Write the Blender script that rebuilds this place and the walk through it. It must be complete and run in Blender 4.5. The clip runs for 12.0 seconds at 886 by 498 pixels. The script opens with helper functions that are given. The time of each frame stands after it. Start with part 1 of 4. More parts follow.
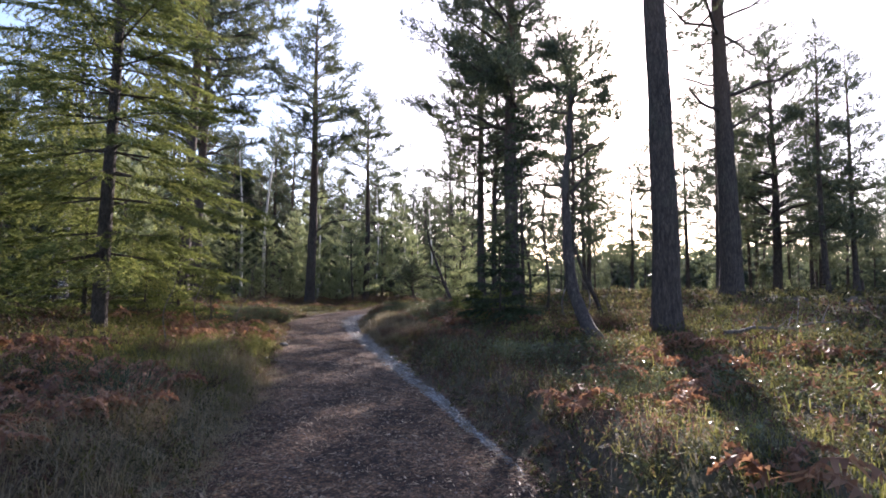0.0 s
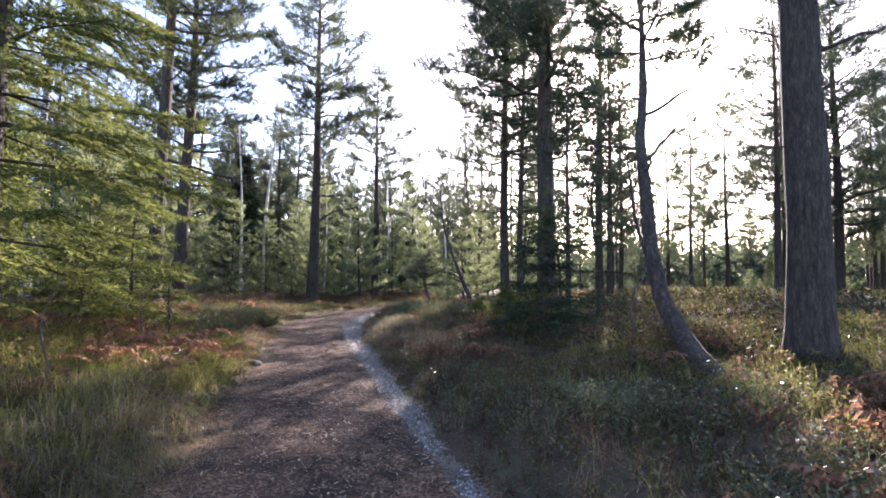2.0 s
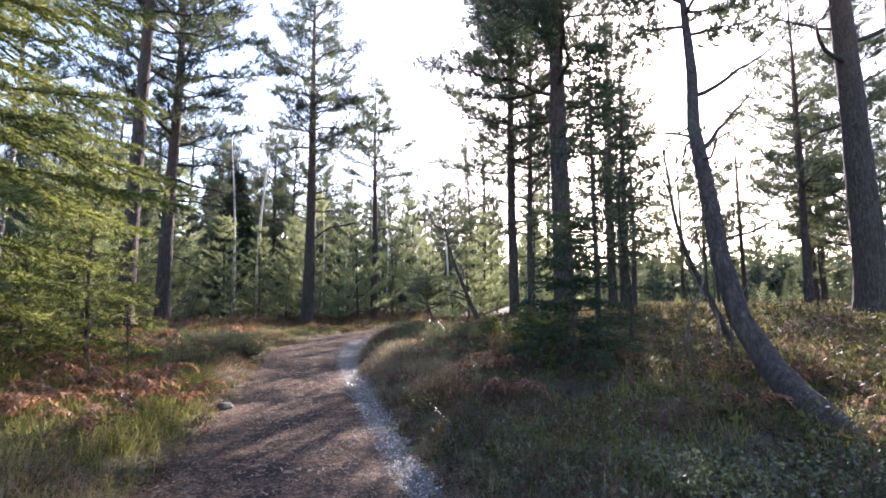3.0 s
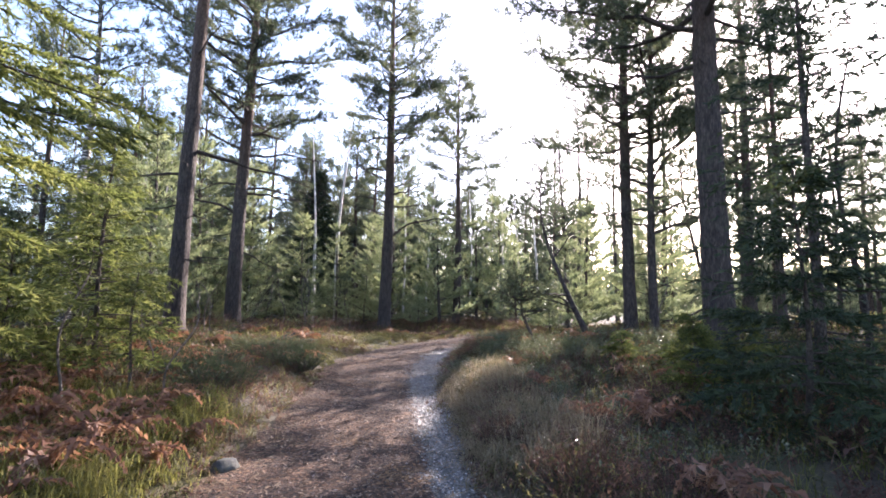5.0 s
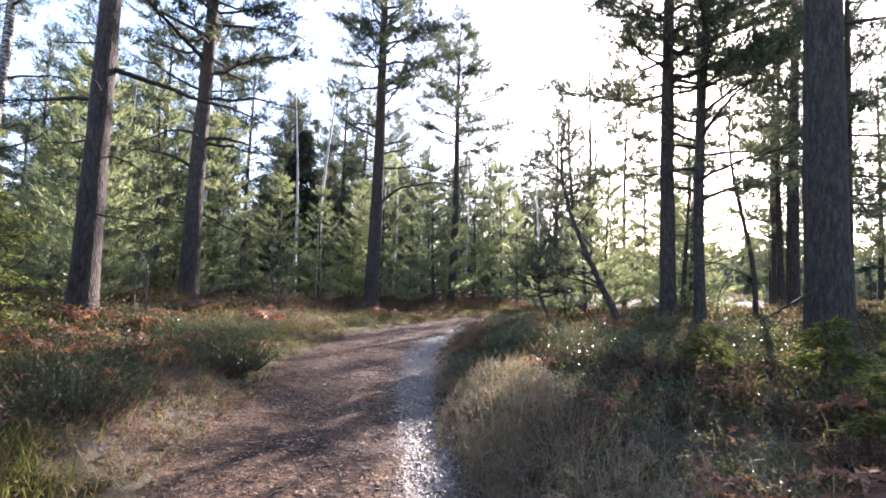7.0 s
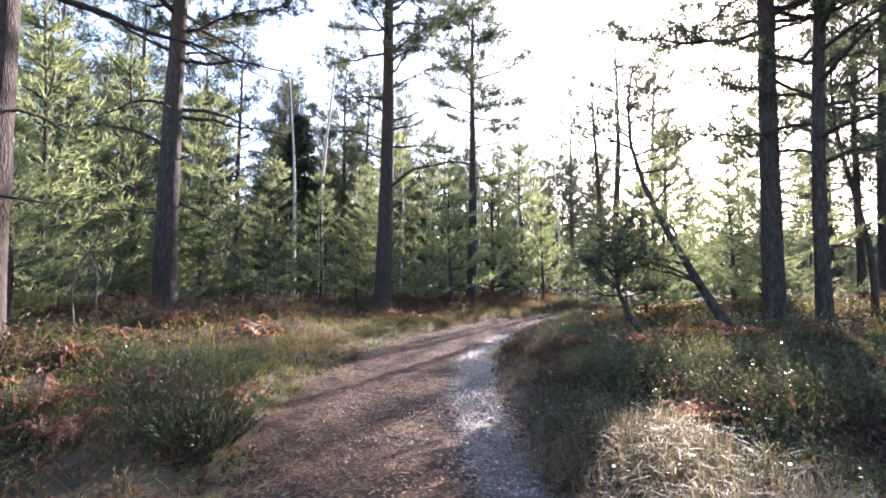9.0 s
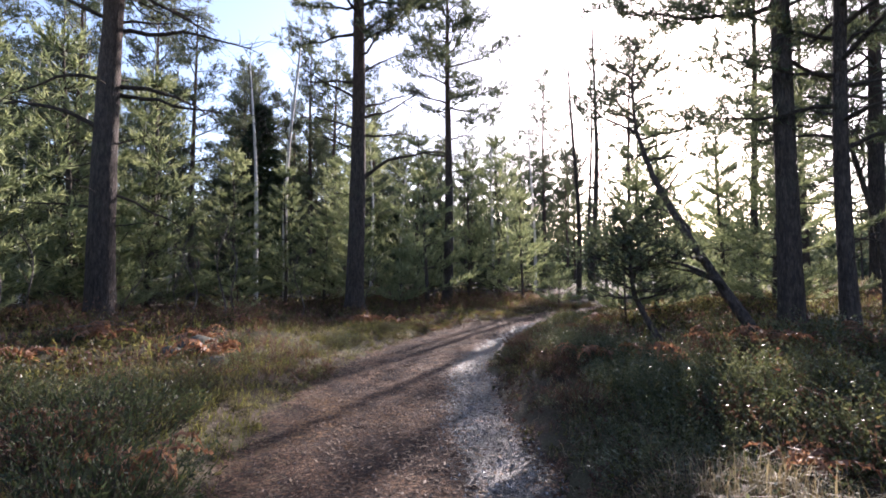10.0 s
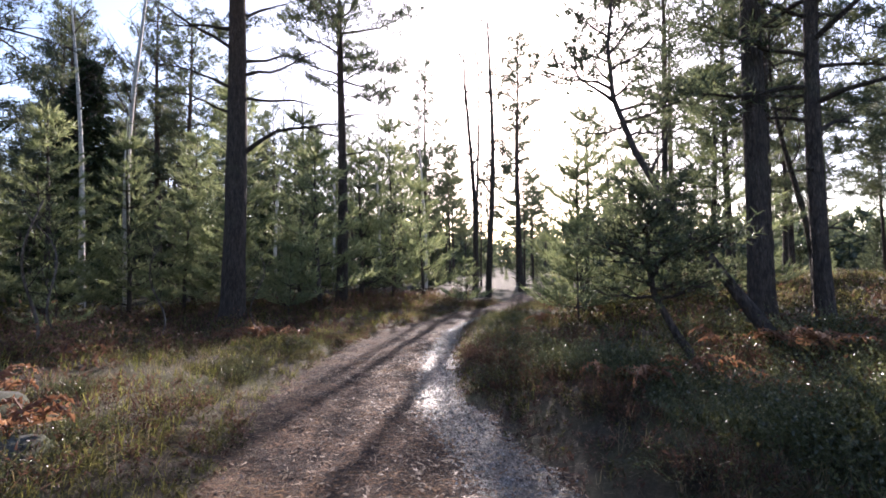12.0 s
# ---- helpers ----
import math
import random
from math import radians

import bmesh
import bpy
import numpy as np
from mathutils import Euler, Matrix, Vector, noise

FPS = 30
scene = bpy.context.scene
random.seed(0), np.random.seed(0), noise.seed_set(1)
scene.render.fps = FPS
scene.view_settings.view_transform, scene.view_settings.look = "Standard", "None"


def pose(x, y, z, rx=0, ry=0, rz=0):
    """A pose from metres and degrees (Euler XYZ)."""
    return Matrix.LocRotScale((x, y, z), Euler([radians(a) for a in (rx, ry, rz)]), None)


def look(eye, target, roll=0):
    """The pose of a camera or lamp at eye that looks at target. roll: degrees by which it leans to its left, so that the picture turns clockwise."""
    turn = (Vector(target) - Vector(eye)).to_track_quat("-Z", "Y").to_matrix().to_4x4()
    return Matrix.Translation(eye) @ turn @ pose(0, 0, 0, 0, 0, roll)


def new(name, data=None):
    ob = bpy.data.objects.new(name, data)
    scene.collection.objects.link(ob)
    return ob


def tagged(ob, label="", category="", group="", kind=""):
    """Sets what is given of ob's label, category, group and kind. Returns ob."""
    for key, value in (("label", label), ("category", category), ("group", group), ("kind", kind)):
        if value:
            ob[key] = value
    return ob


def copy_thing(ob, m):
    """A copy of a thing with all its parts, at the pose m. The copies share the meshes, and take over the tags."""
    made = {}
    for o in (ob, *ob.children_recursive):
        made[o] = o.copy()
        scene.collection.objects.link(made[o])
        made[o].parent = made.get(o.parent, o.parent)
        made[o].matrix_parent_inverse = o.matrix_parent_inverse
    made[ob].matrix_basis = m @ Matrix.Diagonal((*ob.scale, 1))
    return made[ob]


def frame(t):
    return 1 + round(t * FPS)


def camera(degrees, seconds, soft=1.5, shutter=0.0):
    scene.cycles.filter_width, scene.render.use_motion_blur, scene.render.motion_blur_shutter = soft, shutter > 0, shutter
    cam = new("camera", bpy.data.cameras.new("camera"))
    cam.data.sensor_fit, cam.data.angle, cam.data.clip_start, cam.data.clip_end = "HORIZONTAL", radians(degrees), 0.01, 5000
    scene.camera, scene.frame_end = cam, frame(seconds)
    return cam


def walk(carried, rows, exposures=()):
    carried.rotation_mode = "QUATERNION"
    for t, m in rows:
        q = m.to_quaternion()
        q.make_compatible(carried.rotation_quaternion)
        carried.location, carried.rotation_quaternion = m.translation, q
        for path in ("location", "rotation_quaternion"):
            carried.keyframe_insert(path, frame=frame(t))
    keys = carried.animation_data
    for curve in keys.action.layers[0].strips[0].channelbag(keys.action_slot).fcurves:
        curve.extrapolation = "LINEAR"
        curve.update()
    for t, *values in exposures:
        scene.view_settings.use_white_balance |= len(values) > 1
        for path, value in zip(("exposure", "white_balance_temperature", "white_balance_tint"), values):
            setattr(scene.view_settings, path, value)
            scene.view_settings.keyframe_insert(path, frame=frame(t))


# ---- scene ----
cam = camera(85.8, 12.0, soft=1.7)
METRES, EYE, TILT, LEAN, TURN = 17.0, 1.49, 0.0, 0.0, 0.0
ROWS = [
    (0.0, 0.0, 0.0, 0.0, -0.04, 4.21, -0.55),
    (0.5, -0.0025, 0.043, 0.0007, -2.37, 2.94, -0.54),
    (1.0, -0.0059, 0.0872, 0.0037, -1.23, 2.81, -0.4),
    (1.5, -0.0111, 0.1293, 0.0039, 0.17, 3.1, -0.89),
    (2.0, -0.0152, 0.1736, 0.0051, 1.33, 3.51, -0.83),
    (2.5, -0.0216, 0.2166, 0.0059, 1.41, 4.81, -0.67),
    (3.0, -0.0263, 0.2612, 0.0062, 1.38, 5.69, 0.02),
    (5.0, -0.0548, 0.4299, 0.0042, 11.21, 6.22, -1.12),
    (5.5, -0.0619, 0.4702, 0.0043, 12.13, 6.62, -1.46),
    (6.0, -0.072, 0.5092, 0.0023, 9.53, 5.24, -1.7),
    (6.5, -0.0823, 0.5519, 0.0034, 10.18, 3.67, -1.81),
    (7.0, -0.0954, 0.5903, 0.0039, 10.2, 3.37, -2.25),
    (9.0, -0.1711, 0.7397, 0.007, 10.19, 2.49, -0.82),
    (9.5, -0.1854, 0.7742, 0.007, 6.61, 2.26, -0.36),
    (10.0, -0.2026, 0.8095, 0.0082, 6.31, 2.35, -0.26),
    (10.5, -0.221, 0.8426, 0.009, 3.37, 2.79, 0.05),
    (11.0, -0.2432, 0.8774, 0.0095, 0.53, 3.13, 0.43),
    (11.5, -0.2665, 0.9069, 0.0087, -4.42, 2.91, 0.59),
    (12.0, -0.2847, 0.9414, 0.0069, -9.87, 1.96, 0.5),
]
walk(cam, [(t, pose(0, 0, EYE, TILT, LEAN, TURN) @ pose(METRES * x, METRES * y, METRES * z, 90 + pitch, roll, yaw)) for t, x, y, z, yaw, pitch, roll in ROWS],
     exposures=[(t, stops, 6250, 26) for t, stops in ((0.0, 1.35), (1.5, 1.75), (2.5, 1.95), (3.0, 1.98), (5.0, 2.08), (6.5, 2.15), (7.0, 2.05), (8.6, 2.2), (9.2, 2.15), (9.6, 1.8), (10.0, 1.3), (10.5, 1.1), (12.0, 1.3))])

# ---------------------------------------------------------------- world, sun, exposure
SUN_AZ, SUN_EL = 19.2, 21.3          # degrees to the right of +y, and above the horizon
sun_dir = Vector((math.sin(radians(SUN_AZ)) * math.cos(radians(SUN_EL)),
                  math.cos(radians(SUN_AZ)) * math.cos(radians(SUN_EL)), math.sin(radians(SUN_EL))))
world = bpy.data.worlds.new("sky")
scene.world = world
world.use_nodes = True
wn = world.node_tree.nodes
sky = wn.new("ShaderNodeTexSky")
sky.sky_type = "NISHITA"
sky.sun_disc = False
sky.sun_elevation, sky.sun_rotation = radians(SUN_EL), radians(SUN_AZ)
sky.dust_density, sky.air_density, sky.ozone_density = 1.0, 1.0, 1.2
wn["Background"].inputs["Strength"].default_value = 0.15
world.node_tree.links.new(sky.outputs[0], wn["Background"].inputs["Color"])
sun = new("sun", bpy.data.lights.new("sun", "SUN"))
sun.data.energy, sun.data.angle, sun.data.color = 5.0, radians(0.6), (1.0, 0.92, 0.80)
sun.matrix_world = look(sun_dir * 200, (0, 0, 0))

# ---------------------------------------------------------------- materials


def nodes_of(name):
    m = bpy.data.materials.new(name)
    m.use_nodes = True
    t = m.node_tree
    return m, t.nodes, t.links, t.nodes["Principled BSDF"]


def ramp(n, stops):
    r = n.new("ShaderNodeValToRGB")
    e = r.color_ramp.elements
    while len(e) < len(stops):
        e.new(0.5)
    for k, (p, c) in enumerate(stops):
        e[k].position, e[k].color = p, (*c, 1)
    return r


def noise_tex(n, l, scale, detail=4.0, stretch=None, rough=0.6):
    tc = n.new("ShaderNodeTexCoord")
    tex = n.new("ShaderNodeTexNoise")
    tex.inputs["Scale"].default_value, tex.inputs["Detail"].default_value = scale, detail
    tex.inputs["Roughness"].default_value = rough
    if stretch:
        mp = n.new("ShaderNodeMapping")
        mp.inputs["Scale"].default_value = stretch
        l.new(tc.outputs["Object"], mp.inputs["Vector"])
        l.new(mp.outputs[0], tex.inputs["Vector"])
    else:
        l.new(tc.outputs["Object"], tex.inputs["Vector"])
    return tex


def blend(n, l, a, b, fac, mode="MIX"):
    mx = n.new("ShaderNodeMix")
    mx.data_type, mx.blend_type = "RGBA", mode
    for sock, v in ((mx.inputs[6], a), (mx.inputs[7], b), (mx.inputs[0], fac)):
        if isinstance(v, (int, float)):
            sock.default_value = v
        elif isinstance(v, tuple):
            sock.default_value = (*v, 1)
        else:
            l.new(v, sock)
    return mx.outputs[2]


def leafy(name, dark, mid, light, through_light=0.4, rough=0.55, patch=1.2, gloss=0.3):
    """Leaves and needles: each one its own tint, patches of tint across the plant, light passing through."""
    m, n, l, p = nodes_of(name)
    geo = n.new("ShaderNodeNewGeometry")
    tex = noise_tex(n, l, patch, 2.0)
    add = n.new("ShaderNodeMath")
    add.operation = "MULTIPLY_ADD"
    l.new(geo.outputs["Random Per Island"], add.inputs[0])
    add.inputs[1].default_value = 0.55
    l.new(tex.outputs["Fac"], add.inputs[2])
    sub = n.new("ShaderNodeMath")
    sub.operation = "SUBTRACT"
    l.new(add.outputs[0], sub.inputs[0])
    sub.inputs[1].default_value = 0.28
    r = ramp(n, [(0.15, dark), (0.5, mid), (0.9, light)])
    l.new(sub.outputs[0], r.inputs[0])
    l.new(r.outputs[0], p.inputs["Base Color"])
    p.inputs["Roughness"].default_value = rough
    p.inputs["Specular IOR Level"].default_value = gloss
    tr = n.new("ShaderNodeBsdfTranslucent")
    gain = blend(n, l, r.outputs[0], (1.12, 1.08, 0.84), 1.0, "MULTIPLY")
    l.new(gain, tr.inputs["Color"])
    mix = n.new("ShaderNodeMixShader")
    mix.inputs[0].default_value = through_light
    l.new(p.outputs[0], mix.inputs[1])
    l.new(tr.outputs[0], mix.inputs[2])
    l.new(mix.outputs[0], n["Material Output"].inputs["Surface"])
    return m


def bark(name, low, high, furrow=(13, 13, 4.2), z0=3.0, z1=9.0, top=None):
    m, n, l, p = nodes_of(name)
    tex = noise_tex(n, l, 1.0, 6.0, furrow, 0.7)
    big = noise_tex(n, l, 0.9, 3.0)
    r = ramp(n, [(0.32, tuple(c * 0.35 for c in low)), (0.5, low), (0.72, high)])
    l.new(tex.outputs["Fac"], r.inputs[0])
    col = r.outputs[0]
    if top:
        tc = n.new("ShaderNodeTexCoord")
        sep = n.new("ShaderNodeSeparateXYZ")
        l.new(tc.outputs["Object"], sep.inputs[0])
        rng_ = n.new("ShaderNodeMapRange")
        rng_.inputs[1].default_value, rng_.inputs[2].default_value = z0, z1
        l.new(sep.outputs[2], rng_.inputs[0])
        upper = blend(n, l, tuple(c * 0.55 for c in top), top, tex.outputs["Fac"])
        col = blend(n, l, col, upper, rng_.outputs[0])
    moss = ramp(n, [(0.55, (0, 0, 0)), (0.75, (0.5, 0.5, 0.5))])
    l.new(big.outputs["Fac"], moss.inputs[0])
    col = blend(n, l, col, (0.12, 0.13, 0.09), moss.outputs[0])
    l.new(col, p.inputs["Base Color"])
    p.inputs["Roughness"].default_value = 0.9
    plates = n.new("ShaderNodeTexVoronoi")
    plates.feature = "DISTANCE_TO_EDGE"
    plates.inputs["Scale"].default_value = 1.0
    tcp, mpp = n.new("ShaderNodeTexCoord"), n.new("ShaderNodeMapping")
    mpp.inputs["Scale"].default_value = (furrow[0] * 1.5, furrow[1] * 1.5, furrow[2] * 1.6)
    l.new(tcp.outputs["Object"], mpp.inputs["Vector"])
    l.new(mpp.outputs[0], plates.inputs["Vector"])
    crack = n.new("ShaderNodeMapRange")
    crack.inputs[1].default_value, crack.inputs[2].default_value = 0.0, 0.30
    l.new(plates.outputs["Distance"], crack.inputs[0])
    both = n.new("ShaderNodeMath")
    both.operation = "MULTIPLY_ADD"
    l.new(crack.outputs[0], both.inputs[0])
    both.inputs[1].default_value = 0.35
    l.new(tex.outputs["Fac"], both.inputs[2])
    col = blend(n, l, blend(n, l, col, (0.66, 0.64, 0.62), 1.0, "MULTIPLY"), col, crack.outputs[0])
    l.new(col, p.inputs["Base Color"])
    b = n.new("ShaderNodeBump")
    b.inputs["Strength"].default_value, b.inputs["Distance"].default_value = 1.0, 0.035
    l.new(both.outputs[0], b.inputs["Height"])
    l.new(b.outputs[0], p.inputs["Normal"])
    return m


PINE_BARK = bark("pine bark", (0.070, 0.055, 0.048), (0.150, 0.118, 0.100), (19, 19, 4.6), top=(0.20, 0.115, 0.075), z0=5.0, z1=12.0)
SPRUCE_BARK = bark("spruce bark", (0.075, 0.06, 0.05), (0.16, 0.13, 0.105), (22, 22, 9))
TWIG_BARK = bark("twig bark", (0.07, 0.055, 0.045), (0.14, 0.11, 0.09), (30, 30, 30))
DEAD_WOOD = bark("grey dead wood", (0.16, 0.14, 0.12), (0.33, 0.30, 0.26), (30, 30, 6))


def birch_bark(name="birch bark", low=0.34):
    m, n, l, p = nodes_of(name)
    tex = noise_tex(n, l, 1.0, 5.0, (5, 5, 26), 0.6)
    r = ramp(n, [(low, (0.05, 0.045, 0.04)), (low + 0.08, (0.52, 0.49, 0.44)), (0.7, (0.78, 0.75, 0.69))])
    l.new(tex.outputs["Fac"], r.inputs[0])
    l.new(r.outputs[0], p.inputs["Base Color"])
    p.inputs["Roughness"].default_value = 0.7
    return m


BIRCH_BARK = birch_bark()
OLD_BIRCH_BARK = birch_bark("old birch bark", 0.50)
NEEDLE_PINE = leafy("pine needles", (0.040, 0.058, 0.042), (0.092, 0.118, 0.078), (0.195, 0.215, 0.135), 0.57, 0.42, patch=0.6, gloss=0.5)
NEEDLE_YOUNG = leafy("young pine needles", (0.105, 0.142, 0.085), (0.245, 0.295, 0.175), (0.430, 0.460, 0.290), 0.64, 0.42, patch=0.9, gloss=0.5)
NEEDLE_SPRUCE = leafy("spruce needles", (0.046, 0.064, 0.022), (0.135, 0.165, 0.058), (0.320, 0.340, 0.130), 0.68, 0.45, patch=0.8)
# the same spruce needles with shade put into a darker colour
NEEDLE_SHADED = leafy("spruce needles, shade in colour", (0.022, 0.036, 0.020), (0.044, 0.064, 0.034), (0.076, 0.100, 0.046), 0.35, patch=1.0)
JUNIPER = leafy("juniper needles", (0.030, 0.046, 0.026), (0.060, 0.084, 0.044), (0.115, 0.138, 0.070), 0.40, patch=1.5)
HEATHER = leafy("heather sprigs", (0.022, 0.024, 0.012), (0.078, 0.078, 0.034), (0.250, 0.225, 0.105), 0.54, patch=0.9)
HEATHER_BROWN = leafy("faded heather sprigs", (0.051, 0.028, 0.024), (0.122, 0.067, 0.054), (0.264, 0.168, 0.132), 0.48, patch=0.9)
LINGON = leafy("lingonberry leaves", (0.028, 0.042, 0.018), (0.080, 0.098, 0.046), (0.230, 0.240, 0.140), 0.45, 0.30, 1.4, 0.8)
STRAW = leafy("dry grass", (0.128, 0.098, 0.060), (0.230, 0.183, 0.115), (0.357, 0.306, 0.204), 0.40, patch=0.8)
GRASS = leafy("green grass", (0.074, 0.084, 0.026), (0.170, 0.178, 0.056), (0.320, 0.305, 0.125), 0.62, patch=0.8)
BRACKEN = leafy("withered bracken", (0.13, 0.060, 0.040), (0.28, 0.150, 0.100), (0.48, 0.31, 0.22), 0.52, patch=1.5)
LITTER = leafy("fallen leaves", (0.05, 0.030, 0.022), (0.19, 0.120, 0.075), (0.46, 0.34, 0.23), 0.15, patch=2.5)


def soil(name, stops, fine, coarse, bump, rough=0.95, tint=None):
    m, n, l, p = nodes_of(name)
    a, b = noise_tex(n, l, fine, 8.0, rough=0.7), noise_tex(n, l, coarse, 4.0)
    r = ramp(n, stops)
    l.new(a.outputs["Fac"], r.inputs[0])
    col = r.outputs[0]
    if tint:
        rr = ramp(n, [(0.42, (0, 0, 0)), (0.62, (1, 1, 1))])
        l.new(b.outputs["Fac"], rr.inputs[0])
        col = blend(n, l, col, blend(n, l, col, tint, 0.65), rr.outputs[0])
    l.new(col, p.inputs["Base Color"])
    p.inputs["Roughness"].default_value = rough
    bp = n.new("ShaderNodeBump")
    bp.inputs["Strength"].default_value, bp.inputs["Distance"].default_value = 0.8, bump
    l.new(a.outputs["Fac"], bp.inputs["Height"])
    l.new(bp.outputs[0], p.inputs["Normal"])
    return m


def mark(n, name):
    a = n.new("ShaderNodeAttribute")
    a.attribute_name = name
    return a.outputs["Fac"]


def worn_mix(n, l, key, tex, lo=0.35, hi=0.65, spread=0.9):
    """A ragged mask from a mark on the mesh, broken up by a noise."""
    add = n.new("ShaderNodeMath")
    add.operation = "MULTIPLY_ADD"
    l.new(tex, add.inputs[0])
    add.inputs[1].default_value = spread
    l.new(mark(n, key), add.inputs[2])
    sub = n.new("ShaderNodeMath")
    sub.operation = "SUBTRACT"
    l.new(add.outputs[0], sub.inputs[0])
    sub.inputs[1].default_value = spread * 0.5
    mr = n.new("ShaderNodeMapRange")
    mr.inputs[1].default_value, mr.inputs[2].default_value = lo, hi
    mr.interpolation_type = "SMOOTHSTEP"
    l.new(sub.outputs[0], mr.inputs[0])
    return mr.outputs[0]


def forest_floor(name, wet):
    """Moss and needle litter, worn to gravel and litter along the path, and wet gravel in its runnel."""
    m, n, l, p = nodes_of(name)
    fine, mid, big = noise_tex(n, l, 30.0, 8.0, rough=0.72), noise_tex(n, l, 6.0, 5.0), noise_tex(n, l, 0.7, 4.0)
    chips = n.new("ShaderNodeTexVoronoi")
    chips.inputs["Scale"].default_value = 38.0
    tc = n.new("ShaderNodeTexCoord")
    l.new(tc.outputs["Object"], chips.inputs["Vector"])
    moss = ramp(n, [(0.3, (0.020, 0.015, 0.011)), (0.5, (0.062, 0.045, 0.029)), (0.75, (0.14, 0.105, 0.068))])
    l.new(fine.outputs["Fac"], moss.inputs[0])
    green = ramp(n, [(0.42, (0, 0, 0)), (0.62, (0.7, 0.7, 0.7))])
    l.new(big.outputs["Fac"], green.inputs[0])
    mossy = blend(n, l, moss.outputs[0], (0.095, 0.095, 0.036), green.outputs[0])
    dirt = ramp(n, [(0.36, (0.014, 0.009, 0.007)), (0.5, (0.108, 0.068, 0.044)), (0.64, (0.38, 0.265, 0.170))])
    l.new(fine.outputs["Fac"], dirt.inputs[0])
    chip = ramp(n, [(0.0, (0.25, 0.24, 0.23)), (0.6, (0.95, 0.93, 0.90)), (1.0, (2.0, 1.9, 1.8))])
    sepc = n.new("ShaderNodeSeparateColor")
    l.new(chips.outputs["Color"], sepc.inputs[0])
    l.new(sepc.outputs[0], chip.inputs[0])
    gravel = blend(n, l, blend(n, l, dirt.outputs[0], (1.12, 0.98, 0.88), 1.0, "MULTIPLY"), chip.outputs[0], 0.42, "MULTIPLY")
    patch = ramp(n, [(0.40, (0, 0, 0)), (0.66, (0.8, 0.8, 0.8))])
    l.new(mid.outputs["Fac"], patch.inputs[0])
    gravel = blend(n, l, gravel, blend(n, l, gravel, (0.45, 0.36, 0.32), 1.0, "MULTIPLY"), patch.outputs[0])
    straw = ramp(n, [(0.52, (0, 0, 0)), (0.66, (0.55, 0.55, 0.55))])
    l.new(big.outputs["Fac"], straw.inputs[0])
    gravel = blend(n, l, gravel, blend(n, l, gravel, (1.25, 1.2, 0.75), 1.0, "MULTIPLY"), straw.outputs[0])
    damp = ramp(n, [(0.46, (0, 0, 0)), (0.54, (0.9, 0.9, 0.9))])
    dark = noise_tex(n, l, 1.25, 6.0, rough=0.72)
    l.new(dark.outputs["Fac"], damp.inputs[0])
    gravel = blend(n, l, gravel, blend(n, l, gravel, (0.30, 0.25, 0.25), 1.0, "MULTIPLY"), damp.outputs[0])
    col = blend(n, l, mossy, gravel, worn_mix(n, l, "worn", mid.outputs["Fac"]))
    p.inputs["Roughness"].default_value = 0.95
    if wet:
        speck = noise_tex(n, l, 17.0, 6.0, rough=0.75)
        mask = worn_mix(n, l, "wet", speck.outputs["Fac"], 0.50, 0.66, 1.9)
        mud = ramp(n, [(0.40, (0.018, 0.016, 0.016)), (0.52, (0.055, 0.052, 0.050)), (0.66, (0.25, 0.245, 0.24))])
        l.new(fine.outputs["Fac"], mud.inputs[0])
        col = blend(n, l, col, blend(n, l, mud.outputs[0], chip.outputs[0], 0.8, "MULTIPLY"), mask)
        film = ramp(n, [(0.40, (0.30, 0.30, 0.30)), (0.60, (0.60, 0.60, 0.60))])
        l.new(fine.outputs["Fac"], film.inputs[0])
        l.new(blend(n, l, (0.95, 0.95, 0.95), film.outputs[0], mask), p.inputs["Roughness"])
    l.new(col, p.inputs["Base Color"])
    add = n.new("ShaderNodeMath")
    add.operation = "ADD"
    l.new(fine.outputs["Fac"], add.inputs[0])
    l.new(sepc.outputs[0], add.inputs[1])
    bp = n.new("ShaderNodeBump")
    bp.inputs["Strength"].default_value, bp.inputs["Distance"].default_value = (1.0, 0.035) if wet else (0.9, 0.022)
    if wet:
        l.new(blend(n, l, (1.0, 1.0, 1.0), (0.65, 0.65, 0.65), mask), bp.inputs["Strength"])
    l.new(add.outputs[0], bp.inputs["Height"])
    l.new(bp.outputs[0], p.inputs["Normal"])
    return m


EARTH = forest_floor("mossy forest floor", False)
TRAIL = forest_floor("trodden gravel and needles", True)
ROCK = soil("lichened granite", [(0.3, (0.028, 0.027, 0.025)), (0.5, (0.065, 0.064, 0.058)), (0.75, (0.14, 0.135, 0.12))], 12.0, 2.5, 0.02, tint=(0.060, 0.072, 0.024))


# ---------------------------------------------------------------- mesh tools


